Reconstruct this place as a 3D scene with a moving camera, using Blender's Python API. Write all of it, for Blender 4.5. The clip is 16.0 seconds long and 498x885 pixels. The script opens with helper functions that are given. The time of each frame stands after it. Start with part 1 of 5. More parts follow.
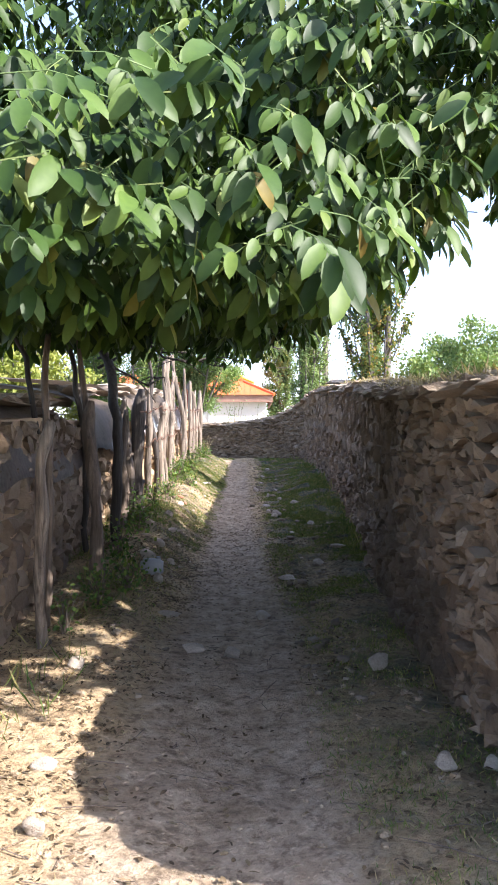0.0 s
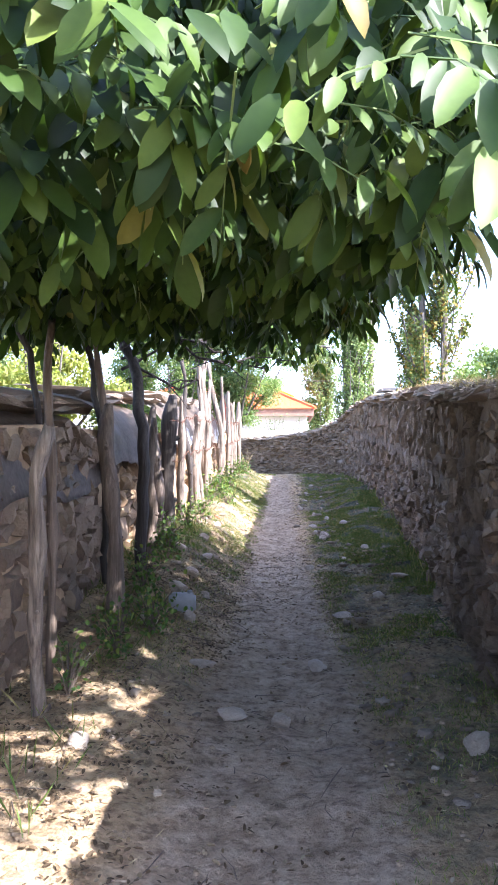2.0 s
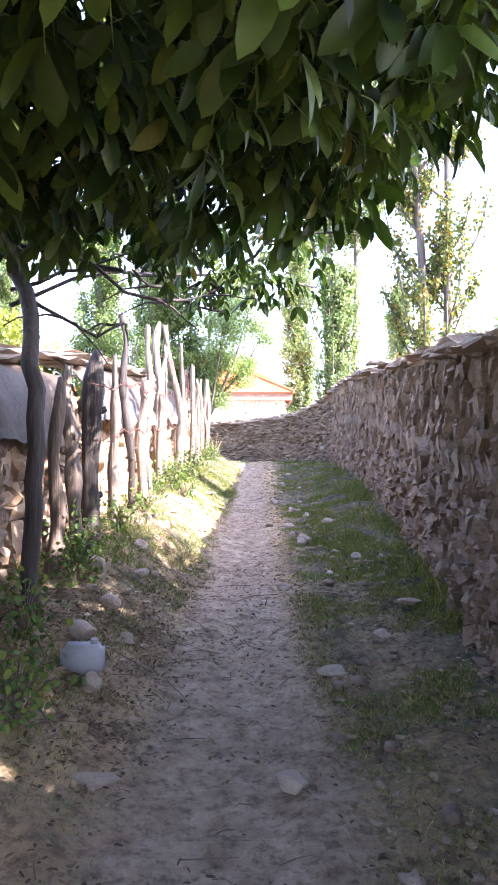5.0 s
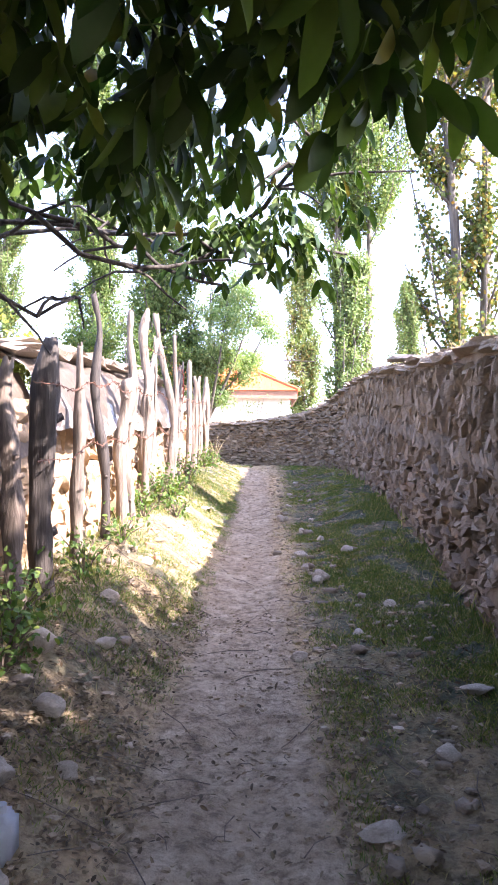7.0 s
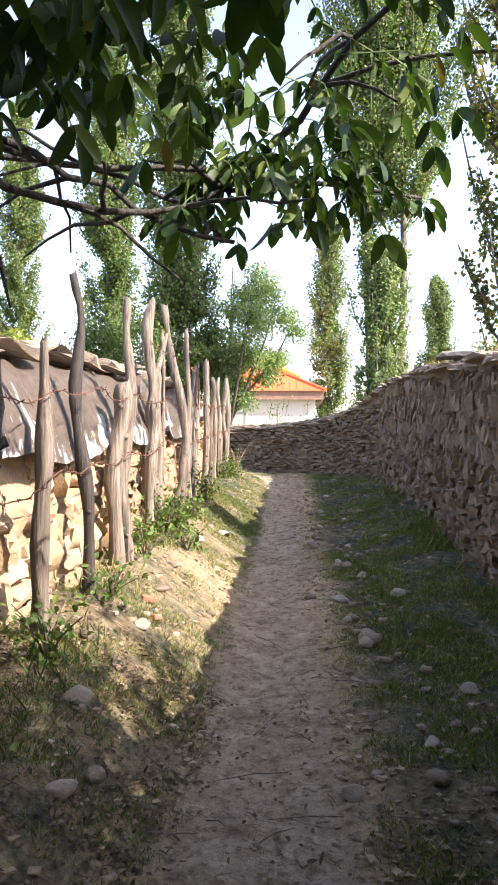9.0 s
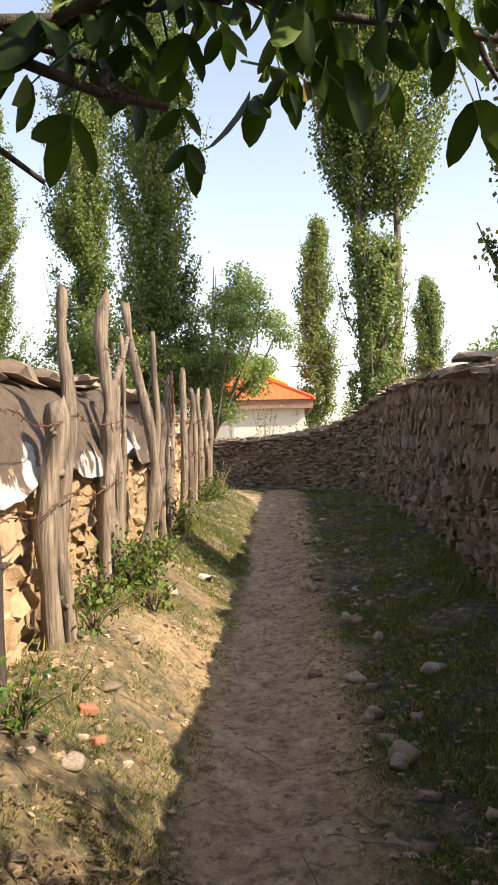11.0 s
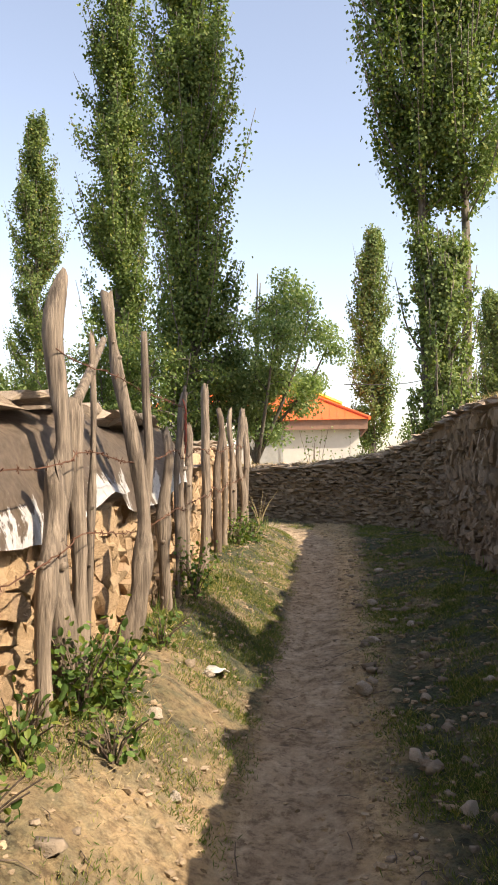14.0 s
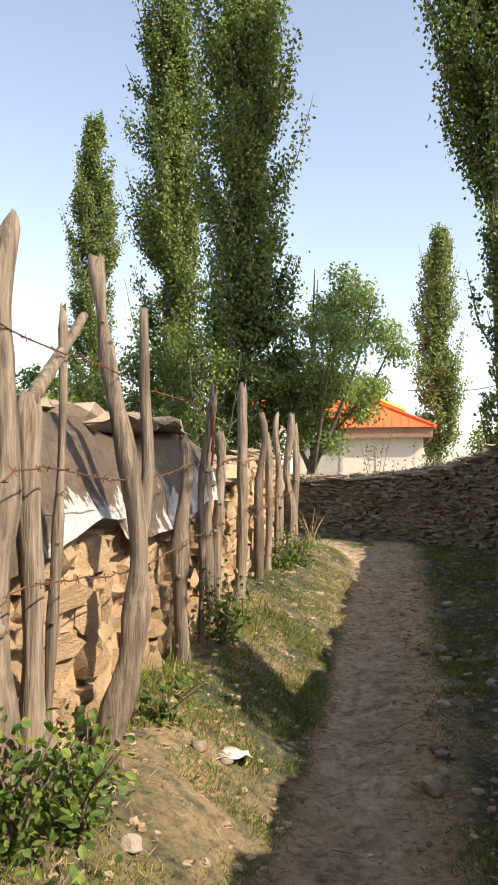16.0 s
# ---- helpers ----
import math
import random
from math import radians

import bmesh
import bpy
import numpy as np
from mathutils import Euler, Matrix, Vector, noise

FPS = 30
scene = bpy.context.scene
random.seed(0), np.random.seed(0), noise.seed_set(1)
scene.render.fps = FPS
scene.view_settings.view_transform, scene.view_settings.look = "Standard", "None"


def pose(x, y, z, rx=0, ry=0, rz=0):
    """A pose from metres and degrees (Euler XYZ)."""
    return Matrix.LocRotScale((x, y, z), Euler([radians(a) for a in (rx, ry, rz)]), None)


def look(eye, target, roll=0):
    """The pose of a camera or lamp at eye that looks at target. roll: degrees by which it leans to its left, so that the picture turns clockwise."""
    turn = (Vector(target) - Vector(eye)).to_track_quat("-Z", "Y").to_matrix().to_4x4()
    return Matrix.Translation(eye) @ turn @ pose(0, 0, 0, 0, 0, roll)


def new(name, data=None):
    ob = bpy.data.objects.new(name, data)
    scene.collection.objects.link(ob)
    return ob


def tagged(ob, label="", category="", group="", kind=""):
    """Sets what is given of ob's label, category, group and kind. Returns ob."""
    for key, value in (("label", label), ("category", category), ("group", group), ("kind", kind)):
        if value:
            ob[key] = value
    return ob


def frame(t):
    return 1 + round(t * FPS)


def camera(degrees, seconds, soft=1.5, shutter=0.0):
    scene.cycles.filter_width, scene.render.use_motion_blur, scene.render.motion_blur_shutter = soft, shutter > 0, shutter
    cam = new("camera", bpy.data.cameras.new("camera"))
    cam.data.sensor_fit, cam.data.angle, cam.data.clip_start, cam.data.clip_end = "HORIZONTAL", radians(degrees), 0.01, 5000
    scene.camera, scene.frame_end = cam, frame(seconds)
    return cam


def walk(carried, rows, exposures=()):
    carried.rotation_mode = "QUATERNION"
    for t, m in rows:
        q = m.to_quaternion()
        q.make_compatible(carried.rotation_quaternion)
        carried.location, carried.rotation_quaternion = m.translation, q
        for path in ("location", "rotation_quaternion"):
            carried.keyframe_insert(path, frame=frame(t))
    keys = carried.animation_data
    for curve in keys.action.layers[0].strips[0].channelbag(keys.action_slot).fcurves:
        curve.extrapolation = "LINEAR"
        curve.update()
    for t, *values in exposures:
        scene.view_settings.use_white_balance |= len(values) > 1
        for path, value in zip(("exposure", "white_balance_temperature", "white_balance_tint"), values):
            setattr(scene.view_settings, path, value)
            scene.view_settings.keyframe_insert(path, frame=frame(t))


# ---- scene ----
cam = camera(34.5, 16.0, soft=1.8)
METRES, EYE, TILT, LEAN, TURN = 11.5, 1.5, 0.0, 0.0, 0.0
ROWS = [
    (0.0, 0.0, 0.0, 0.0, 0.0, 0.0, 0.0),
    (0.5, -0.0058, 0.0265, -0.0008, -0.25, -0.59, 0.61),
    (1.0, -0.009, 0.048, -0.0006, 0.02, -0.62, 0.57),
    (1.5, -0.0049, 0.0759, 0.0, 1.55, 0.58, -0.18),
    (2.0, -0.0068, 0.1055, -0.0027, 2.76, 1.14, 0.12),
    (2.5, -0.0036, 0.1343, -0.003, 3.59, 0.39, 0.36),
    (3.0, 0.0041, 0.1629, -0.0041, 3.31, 0.71, 0.09),
    (3.5, 0.002, 0.2016, -0.0097, 0.55, 1.88, 0.01),
    (4.0, 0.0055, 0.2393, -0.0108, 1.39, -0.15, -0.12),
    (6.5, -0.007, 0.4079, 0.0002, 0.95, 1.12, -0.26),
    (7.0, -0.0033, 0.4461, 0.0039, 1.41, 0.09, -0.5),
    (7.5, -0.0087, 0.48, 0.0089, 1.88, -0.38, -1.27),
    (8.0, -0.0053, 0.5098, 0.0112, 2.5, -0.17, -0.94),
    (10.5, -0.0137, 0.6767, 0.0264, 2.67, 0.3, 0.51),
    (11.0, -0.0112, 0.7059, 0.0289, 2.25, 0.64, 1.11),
    (11.5, -0.0054, 0.7369, 0.0325, 3.08, 0.51, 0.82),
    (12.0, -0.0102, 0.7677, 0.0359, 2.17, 0.13, 0.26),
    (12.5, -0.0102, 0.7941, 0.0372, 2.09, 0.89, 0.31),
    (13.0, -0.0045, 0.8241, 0.0416, 5.0, 2.18, 0.2),
    (13.5, -0.006, 0.8525, 0.043, 5.57, 1.91, 0.17),
    (14.0, -0.0033, 0.8789, 0.044, 6.12, 2.03, 0.64),
    (14.5, 0.0027, 0.9054, 0.0467, 8.0, 1.91, 0.54),
    (15.0, -0.0029, 0.9331, 0.0471, 7.68, 1.08, 0.2),
    (15.5, -0.0052, 0.9566, 0.0482, 7.78, 1.25, 0.37),
    (16.0, -0.0023, 0.9875, 0.0499, 10.51, 2.56, -0.06),
]
EXPOSURES = [(0.0, 1.94, 5900, 18), (1.5, 2.4, 5600, 20), (3.0, 3.0, 5500, 28), (4.2, 3.15, 5700, 30), (7.0, 2.9, 5950, 29), (8.2, 2.32, 6200, 20), (10.4, 1.28, 7100, 20), (11.0, 1.17, 7550, 18), (13.0, 1.07, 7650, 17), (16.0, 0.96, 7350, 15)]
walk(cam, [(t, pose(0, 0, EYE, TILT, LEAN, TURN) @ pose(METRES * x, METRES * y, METRES * z, 90 + pitch, roll, yaw)) for t, x, y, z, yaw, pitch, roll in ROWS], EXPOSURES)
# The whole walk runs along +y, the stone wall on the right (+x), the fence on the left (-x).

# ---- world, sun ----
SUN_AZ, SUN_EL = radians(113), radians(40)   # azimuth clockwise from +y
to_sun = Vector((math.sin(SUN_AZ) * math.cos(SUN_EL), math.cos(SUN_AZ) * math.cos(SUN_EL), math.sin(SUN_EL)))
world = bpy.data.worlds.new("sky")
scene.world = world
world.use_nodes = True
wt = world.node_tree
sky = wt.nodes.new("ShaderNodeTexSky")
sky.sky_type, sky.sun_disc = "NISHITA", False
sky.sun_elevation, sky.sun_rotation = SUN_EL, SUN_AZ
sky.air_density, sky.dust_density, sky.ozone_density = 1.0, 1.5, 1.0
haze = wt.nodes.new("ShaderNodeHueSaturation")
haze.inputs["Saturation"].default_value, haze.inputs["Value"].default_value = 0.88, 1.1
wt.links.new(sky.outputs[0], haze.inputs["Color"])
wt.links.new(haze.outputs[0], wt.nodes["Background"].inputs[0])
wt.nodes["Background"].inputs[1].default_value = 0.15
sun = new("sun", bpy.data.lights.new("sun", "SUN"))
sun.data.energy, sun.data.angle, sun.data.color = 4.9, radians(0.55), (1.0, 0.92, 0.78)
sun.matrix_world = look(to_sun * 60, (0, 0, 0))


# ---- materials ----
def material(name):
    m = bpy.data.materials.new(name)
    m.use_nodes = True
    return m, m.node_tree, m.node_tree.nodes["Principled BSDF"]


def node(nt, kind, **values):
    n = nt.nodes.new("ShaderNode" + kind)
    for k, v in values.items():
        n.inputs[k].default_value = v
    return n


def ramp(nt, fac, stops):
    r = nt.nodes.new("ShaderNodeValToRGB")
    while len(r.color_ramp.elements) < len(stops):
        r.color_ramp.elements.new(0.5)
    for e, (p, c) in zip(r.color_ramp.elements, stops):
        e.position, e.color = p, (*c, 1)
    nt.links.new(fac, r.inputs[0])
    return r.outputs[0]


def coords(nt, scale=(1, 1, 1), space="Object"):
    tc = nt.nodes.new("ShaderNodeTexCoord")
    mp = node(nt, "Mapping", Scale=scale)
    nt.links.new(tc.outputs[space], mp.inputs[0])
    return mp.outputs[0]


def noise_tex(nt, vec, scale, detail=4, rough=0.55):
    n = node(nt, "TexNoise", Scale=scale, Detail=detail, Roughness=rough)
    nt.links.new(vec, n.inputs["Vector"])
    return n.outputs[0]


def mixrgb(nt, fac, a, b, mode="MIX"):
    m = nt.nodes.new("ShaderNodeMix")
    m.data_type, m.blend_type = "RGBA", mode
    for sock, v in ((m.inputs[0], fac), (m.inputs[6], a), (m.inputs[7], b)):
        if isinstance(v, (int, float)):
            sock.default_value = v
        elif isinstance(v, tuple):
            sock.default_value = (*v, 1)
        else:
            nt.links.new(v, sock)
    return m.outputs[2]


def calc(nt, op, a, b=0.0, clamp=False):
    m = nt.nodes.new("ShaderNodeMath")
    m.operation, m.use_clamp = op, clamp
    for sock, v in zip(m.inputs, (a, b)):
        if isinstance(v, (int, float)):
            sock.default_value = v
        else:
            nt.links.new(v, sock)
    return m.outputs[0]


def bump(nt, bsdf, height, strength, distance):
    b = node(nt, "Bump", Strength=strength, Distance=distance)
    nt.links.new(height, b.inputs["Height"])
    nt.links.new(b.outputs[0], bsdf.inputs["Normal"])


def any_random(nt):
    """A random number for each object and each island of a joined mesh."""
    o, g = nt.nodes.new("ShaderNodeObjectInfo"), nt.nodes.new("ShaderNodeNewGeometry")
    return calc(nt, "FRACT", calc(nt, "ADD", o.outputs["Random"], g.outputs["Random Per Island"]))


def stone_material(name, tones, dust, rough=0.92, grain=14.0, relief=0.02):
    m, nt, b = material(name)
    v = coords(nt, space="Object")
    base = ramp(nt, any_random(nt), tones)
    fine = noise_tex(nt, v, grain, 6, 0.65)
    big = noise_tex(nt, v, 2.3, 3)
    c = mixrgb(nt, calc(nt, "MULTIPLY", fine, 0.9), base, dust)
    c = mixrgb(nt, 0.55, c, ramp(nt, fine, [(0.25, (0.45, 0.43, 0.41)), (0.7, (1.15, 1.12, 1.08))]), "MULTIPLY")
    c = mixrgb(nt, 0.35, c, ramp(nt, big, [(0.3, (0.55, 0.5, 0.46)), (0.7, (1.1, 1.1, 1.1))]), "MULTIPLY")
    nt.links.new(c, b.inputs["Base Color"])
    b.inputs["Roughness"].default_value = rough
    bump(nt, b, calc(nt, "ADD", fine, calc(nt, "MULTIPLY", noise_tex(nt, v, grain * 5, 3), 0.35)), 0.9, relief * 0.95)
    return m


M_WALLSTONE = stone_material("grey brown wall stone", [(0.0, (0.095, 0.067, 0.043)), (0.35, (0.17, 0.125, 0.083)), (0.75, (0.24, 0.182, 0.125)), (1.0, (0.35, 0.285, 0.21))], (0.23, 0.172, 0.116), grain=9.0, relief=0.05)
M_MUD = stone_material("dried mud", [(0.0, (0.14, 0.098, 0.062)), (1.0, (0.16, 0.113, 0.073))], (0.2, 0.145, 0.095), grain=9.0, relief=0.035)
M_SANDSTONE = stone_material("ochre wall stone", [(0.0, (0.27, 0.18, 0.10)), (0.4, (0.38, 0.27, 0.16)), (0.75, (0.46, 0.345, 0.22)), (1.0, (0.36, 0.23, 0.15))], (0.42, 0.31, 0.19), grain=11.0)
M_CLAY = stone_material("ochre clay mortar", [(0.0, (0.36, 0.25, 0.15)), (1.0, (0.39, 0.28, 0.17))], (0.42, 0.31, 0.19), grain=8.0, relief=0.03)
M_ROCK = stone_material("pale field stone", [(0.0, (0.42, 0.36, 0.285)), (0.5, (0.55, 0.48, 0.39)), (1.0, (0.7, 0.63, 0.54))], (0.5, 0.43, 0.345))
M_CLOD = stone_material("clod of dry earth", [(0.0, (0.25, 0.19, 0.12)), (0.6, (0.36, 0.275, 0.18)), (0.95, (0.45, 0.37, 0.27)), (1.0, (0.62, 0.55, 0.46))], (0.35, 0.27, 0.17))
M_RUBBLE = stone_material("broken grey stone", [(0.0, (0.13, 0.10, 0.07)), (0.55, (0.22, 0.18, 0.135)), (0.9, (0.33, 0.28, 0.22)), (1.0, (0.5, 0.44, 0.36))], (0.24, 0.19, 0.135))
M_SLAB = stone_material("flat cap stone", [(0.0, (0.25, 0.19, 0.14)), (0.5, (0.33, 0.26, 0.20)), (1.0, (0.40, 0.33, 0.26))], (0.36, 0.29, 0.21))
M_GRAVEL = stone_material("earth and gravel", [(0.0, (0.24, 0.19, 0.14)), (0.5, (0.34, 0.28, 0.21)), (1.0, (0.42, 0.36, 0.28))], (0.33, 0.27, 0.19), grain=20)


def ground_material():
    m, nt, b = material("trodden earth with grass")
    v = coords(nt, space="Object")
    att = nt.nodes.new("ShaderNodeAttribute")
    att.attribute_name = "trodden"
    gra = nt.nodes.new("ShaderNodeAttribute")
    gra.attribute_name = "grass_and_shade"
    fine, mid, big = noise_tex(nt, v, 38, 6, 0.7), noise_tex(nt, v, 7, 5, 0.6), noise_tex(nt, v, 1.1, 4)
    path = ramp(nt, mid, [(0.3, (0.25, 0.19, 0.128)), (0.5, (0.41, 0.325, 0.23)), (0.72, (0.54, 0.445, 0.33))])
    soil = ramp(nt, mid, [(0.28, (0.25, 0.18, 0.10)), (0.48, (0.48, 0.355, 0.205)), (0.72, (0.62, 0.485, 0.305))])
    # turf is kept dark to carry the right wall's shade as well
    turf = ramp(nt, fine, [(0.3, (0.02, 0.032, 0.013)), (0.5, (0.036, 0.054, 0.021)), (0.75, (0.085, 0.09, 0.043))])
    k = calc(nt, "ADD", gra.outputs["Fac"], calc(nt, "MULTIPLY", calc(nt, "SUBTRACT", big, 0.5), 2.0))
    k = calc(nt, "ADD", k, calc(nt, "MULTIPLY", calc(nt, "SUBTRACT", mid, 0.5), 2.2), True)
    c = mixrgb(nt, k, soil, turf)
    t = calc(nt, "ADD", att.outputs["Fac"], calc(nt, "MULTIPLY", calc(nt, "SUBTRACT", mid, 0.5), 0.9), True)
    c = mixrgb(nt, t, c, path)
    c = mixrgb(nt, 0.6, c, ramp(nt, fine, [(0.25, (0.5, 0.48, 0.46)), (0.7, (1.15, 1.13, 1.1))]), "MULTIPLY")
    spot = noise_tex(nt, v, 17, 5, 0.7)
    c = mixrgb(nt, 0.85, c, ramp(nt, spot, [(0.36, (0.42, 0.38, 0.34)), (0.5, (1.0, 0.99, 0.97)), (0.68, (1.22, 1.2, 1.16))]), "MULTIPLY")
    nt.links.new(c, b.inputs["Base Color"])
    b.inputs["Roughness"].default_value = 0.95
    bump(nt, b, calc(nt, "ADD", fine, calc(nt, "MULTIPLY", mid, 1.6)), 0.9, 0.052)
    return m


M_GROUND = ground_material()


def wood_material(name, dark, light):
    m, nt, b = material(name)
    v = coords(nt, (26, 26, 1.6), "Object")
    grain = noise_tex(nt, v, 1.6, 6, 0.65)
    patch = noise_tex(nt, coords(nt, (2, 2, 1.5)), 2.5, 4)
    o = nt.nodes.new("ShaderNodeObjectInfo")
    c = ramp(nt, grain, [(0.3, dark), (0.52, tuple((p + q) / 2 for p, q in zip(dark, light))), (0.7, light)])
    c = mixrgb(nt, 0.6, c, ramp(nt, patch, [(0.3, (0.55, 0.5, 0.45)), (0.7, (1.15, 1.12, 1.08))]), "MULTIPLY")
    c = mixrgb(nt, 0.5, c, ramp(nt, o.outputs["Random"], [(0.0, (0.65, 0.62, 0.6)), (1.0, (1.25, 1.22, 1.2))]), "MULTIPLY")
    nt.links.new(c, b.inputs["Base Color"])
    b.inputs["Roughness"].default_value = 0.85
    bump(nt, b, grain, 1.0, 0.014)
    return m


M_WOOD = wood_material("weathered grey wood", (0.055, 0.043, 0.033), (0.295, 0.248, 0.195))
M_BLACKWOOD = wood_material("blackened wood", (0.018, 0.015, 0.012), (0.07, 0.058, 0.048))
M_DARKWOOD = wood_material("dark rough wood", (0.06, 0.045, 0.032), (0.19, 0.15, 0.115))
M_BARK = wood_material("walnut bark", (0.02, 0.017, 0.014), (0.075, 0.065, 0.055))
M_POPLARBARK = wood_material("poplar bark", (0.06, 0.054, 0.045), (0.20, 0.185, 0.16))


def leaf_material(name, tones, gloss=0.42, glow=0.35):
    m, nt, b = material(name)
    v = coords(nt)
    c = ramp(nt, any_random(nt), tones)
    c = mixrgb(nt, 0.5, c, ramp(nt, noise_tex(nt, v, 30, 3), [(0.3, (0.7, 0.75, 0.7)), (0.7, (1.2, 1.15, 1.1))]), "MULTIPLY")
    c = mixrgb(nt, 0.5, c, ramp(nt, noise_tex(nt, v, 0.9, 2), [(0.35, (0.75, 0.8, 0.8)), (0.65, (1.2, 1.15, 1.0))]), "MULTIPLY")
    nt.links.new(c, b.inputs["Base Color"])
    b.inputs["Roughness"].default_value = gloss
    b.inputs["Specular IOR Level"].default_value = 0.17
    tr = nt.nodes.new("ShaderNodeBsdfTranslucent")
    nt.links.new(mixrgb(nt, 1.0, c, (1.5, 1.7, 0.6), "MULTIPLY"), tr.inputs[0])
    mx = node(nt, "MixShader", Fac=glow)
    nt.links.new(b.outputs[0], mx.inputs[1])
    nt.links.new(tr.outputs[0], mx.inputs[2])
    nt.links.new(mx.outputs[0], nt.nodes["Material Output"].inputs[0])
    return m


M_WALNUT = leaf_material("walnut leaf", [(0.0, (0.012, 0.028, 0.006)), (0.5, (0.034, 0.066, 0.012)), (0.93, (0.07, 0.115, 0.022)), (0.985, (0.12, 0.15, 0.03)), (1.0, (0.12, 0.085, 0.022))], 0.5, 0.16)
M_POPLAR = leaf_material("poplar leaf", [(0.0, (0.06, 0.10, 0.036)), (0.5, (0.105, 0.158, 0.055)), (0.9, (0.155, 0.205, 0.075)), (1.0, (0.25, 0.25, 0.075))], 0.6, 0.28)
M_YELLOWING = leaf_material("yellowing poplar leaf", [(0.0, (0.06, 0.09, 0.035)), (0.5, (0.10, 0.125, 0.045)), (0.8, (0.18, 0.17, 0.055)), (1.0, (0.27, 0.16, 0.05))], 0.68, 0.3)
M_PALELEAF = leaf_material("pale green leaf", [(0.0, (0.10, 0.15, 0.06)), (0.6, (0.15, 0.21, 0.085)), (1.0, (0.19, 0.22, 0.09))], 0.68, 0.25)
M_ASH = leaf_material("light ash leaf", [(0.0, (0.11, 0.17, 0.085)), (0.6, (0.185, 0.25, 0.13)), (1.0, (0.28, 0.32, 0.175))], 0.6, 0.4)
M_YARD = leaf_material("sunlit yellow green leaf", [(0.0, (0.16, 0.19, 0.05)), (0.6, (0.25, 0.27, 0.07)), (1.0, (0.33, 0.32, 0.09))], 0.65, 0.3)
M_WEED = leaf_material("nettle leaf", [(0.0, (0.045, 0.085, 0.024)), (0.6, (0.09, 0.155, 0.042)), (1.0, (0.17, 0.20, 0.045))], 0.55, 0.25)
M_GRASS = leaf_material("short grass", [(0.0, (0.065, 0.10, 0.026)), (0.5, (0.115, 0.16, 0.044)), (0.8, (0.21, 0.21, 0.07)), (1.0, (0.42, 0.34, 0.17))], 0.7, 0.25)
M_STRAW = leaf_material("dry straw", [(0.0, (0.30, 0.23, 0.13)), (1.0, (0.46, 0.38, 0.24))], 0.7, 0.15)
M_LITTER = leaf_material("fallen dry leaf", [(0.0, (0.05, 0.035, 0.022)), (0.5, (0.12, 0.083, 0.05)), (0.9, (0.2, 0.15, 0.095)), (1.0, (0.32, 0.27, 0.2))], 0.7, 0.1)


def plain_material(name, colour, rough=0.7, metal=0.0, spread=0.35, scale=5.0, relief=0.003):
    m, nt, b = material(name)
    v = coords(nt)
    n1, n2 = noise_tex(nt, v, scale, 5, 0.6), noise_tex(nt, v, scale * 6, 4)
    c = mixrgb(nt, spread, colour, ramp(nt, n1, [(0.3, tuple(x * 0.45 for x in colour)), (0.7, tuple(min(1, x * 1.3) for x in colour))]))
    c = mixrgb(nt, spread * 0.6, c, ramp(nt, n2, [(0.3, (0.6, 0.58, 0.55)), (0.7, (1.1, 1.1, 1.1))]), "MULTIPLY")
    nt.links.new(c, b.inputs["Base Color"])
    b.inputs["Roughness"].default_value, b.inputs["Metallic"].default_value = rough, metal
    bump(nt, b, n2, 0.5, relief)
    return m


M_RUST = plain_material("rusty wire", (0.13, 0.06, 0.035), 0.8, 0.4)
M_ROOF = plain_material("orange painted roof sheet", (0.78, 0.13, 0.03), 0.55, 0.0, 0.15, 1.0)
M_VERGE = plain_material("yellow verge board", (0.85, 0.5, 0.06), 0.6, 0.0, 0.1)
M_WHITEWASH = plain_material("whitewashed plaster", (0.52, 0.51, 0.475), 0.9, 0.0, 0.2, 1.5)
M_FASCIA = plain_material("brown fascia", (0.25, 0.15, 0.11), 0.8)
M_DOOR = plain_material("grey painted door", (0.33, 0.34, 0.33), 0.7)
M_DARKGLASS = plain_material("dark window glass", (0.03, 0.035, 0.04), 0.1)
M_CABLE = plain_material("black cable", (0.02, 0.02, 0.02), 0.6)
M_RED = plain_material("red rag", (0.30, 0.075, 0.045), 0.9)
M_BRICK = plain_material("broken red brick", (0.34, 0.14, 0.085), 0.9, 0, 0.5, 12)
M_PLASTIC = plain_material("grey white plastic", (0.33, 0.34, 0.35), 0.85, 0, 0.3)
M_PAPER = plain_material("dirty white paper", (0.5, 0.48, 0.43), 0.8, 0, 0.3, 9)


def tarp_material():
    m, nt, b = material("worn tar sheet with white patches")
    v = coords(nt)
    n1 = noise_tex(nt, coords(nt, (1.0, 1.6, 0.9)), 1.9, 6, 0.68)
    n2 = noise_tex(nt, v, 25, 5)
    o = nt.nodes.new("ShaderNodeObjectInfo")
    dark = ramp(nt, n2, [(0.3, (0.11, 0.083, 0.06)), (0.7, (0.21, 0.165, 0.125))])
    att = nt.nodes.new("ShaderNodeAttribute")
    att.attribute_name = "bare"
    k = calc(nt, "ADD", n1, att.outputs["Fac"])
    mask = ramp(nt, k, [(0.60, (0, 0, 0)), (0.625, (1, 1, 1))])
    c = mixrgb(nt, mask, dark, ramp(nt, n2, [(0.3, (0.5, 0.5, 0.5)), (0.7, (0.72, 0.72, 0.71))]))
    nt.links.new(c, b.inputs["Base Color"])
    b.inputs["Roughness"].default_value = 0.55
    bump(nt, b, n2, 0.5, 0.006)
    return m


M_TARP = tarp_material()


# ---- mesh helpers ----
rnd = random.Random(7)
rng = np.random.default_rng(11)


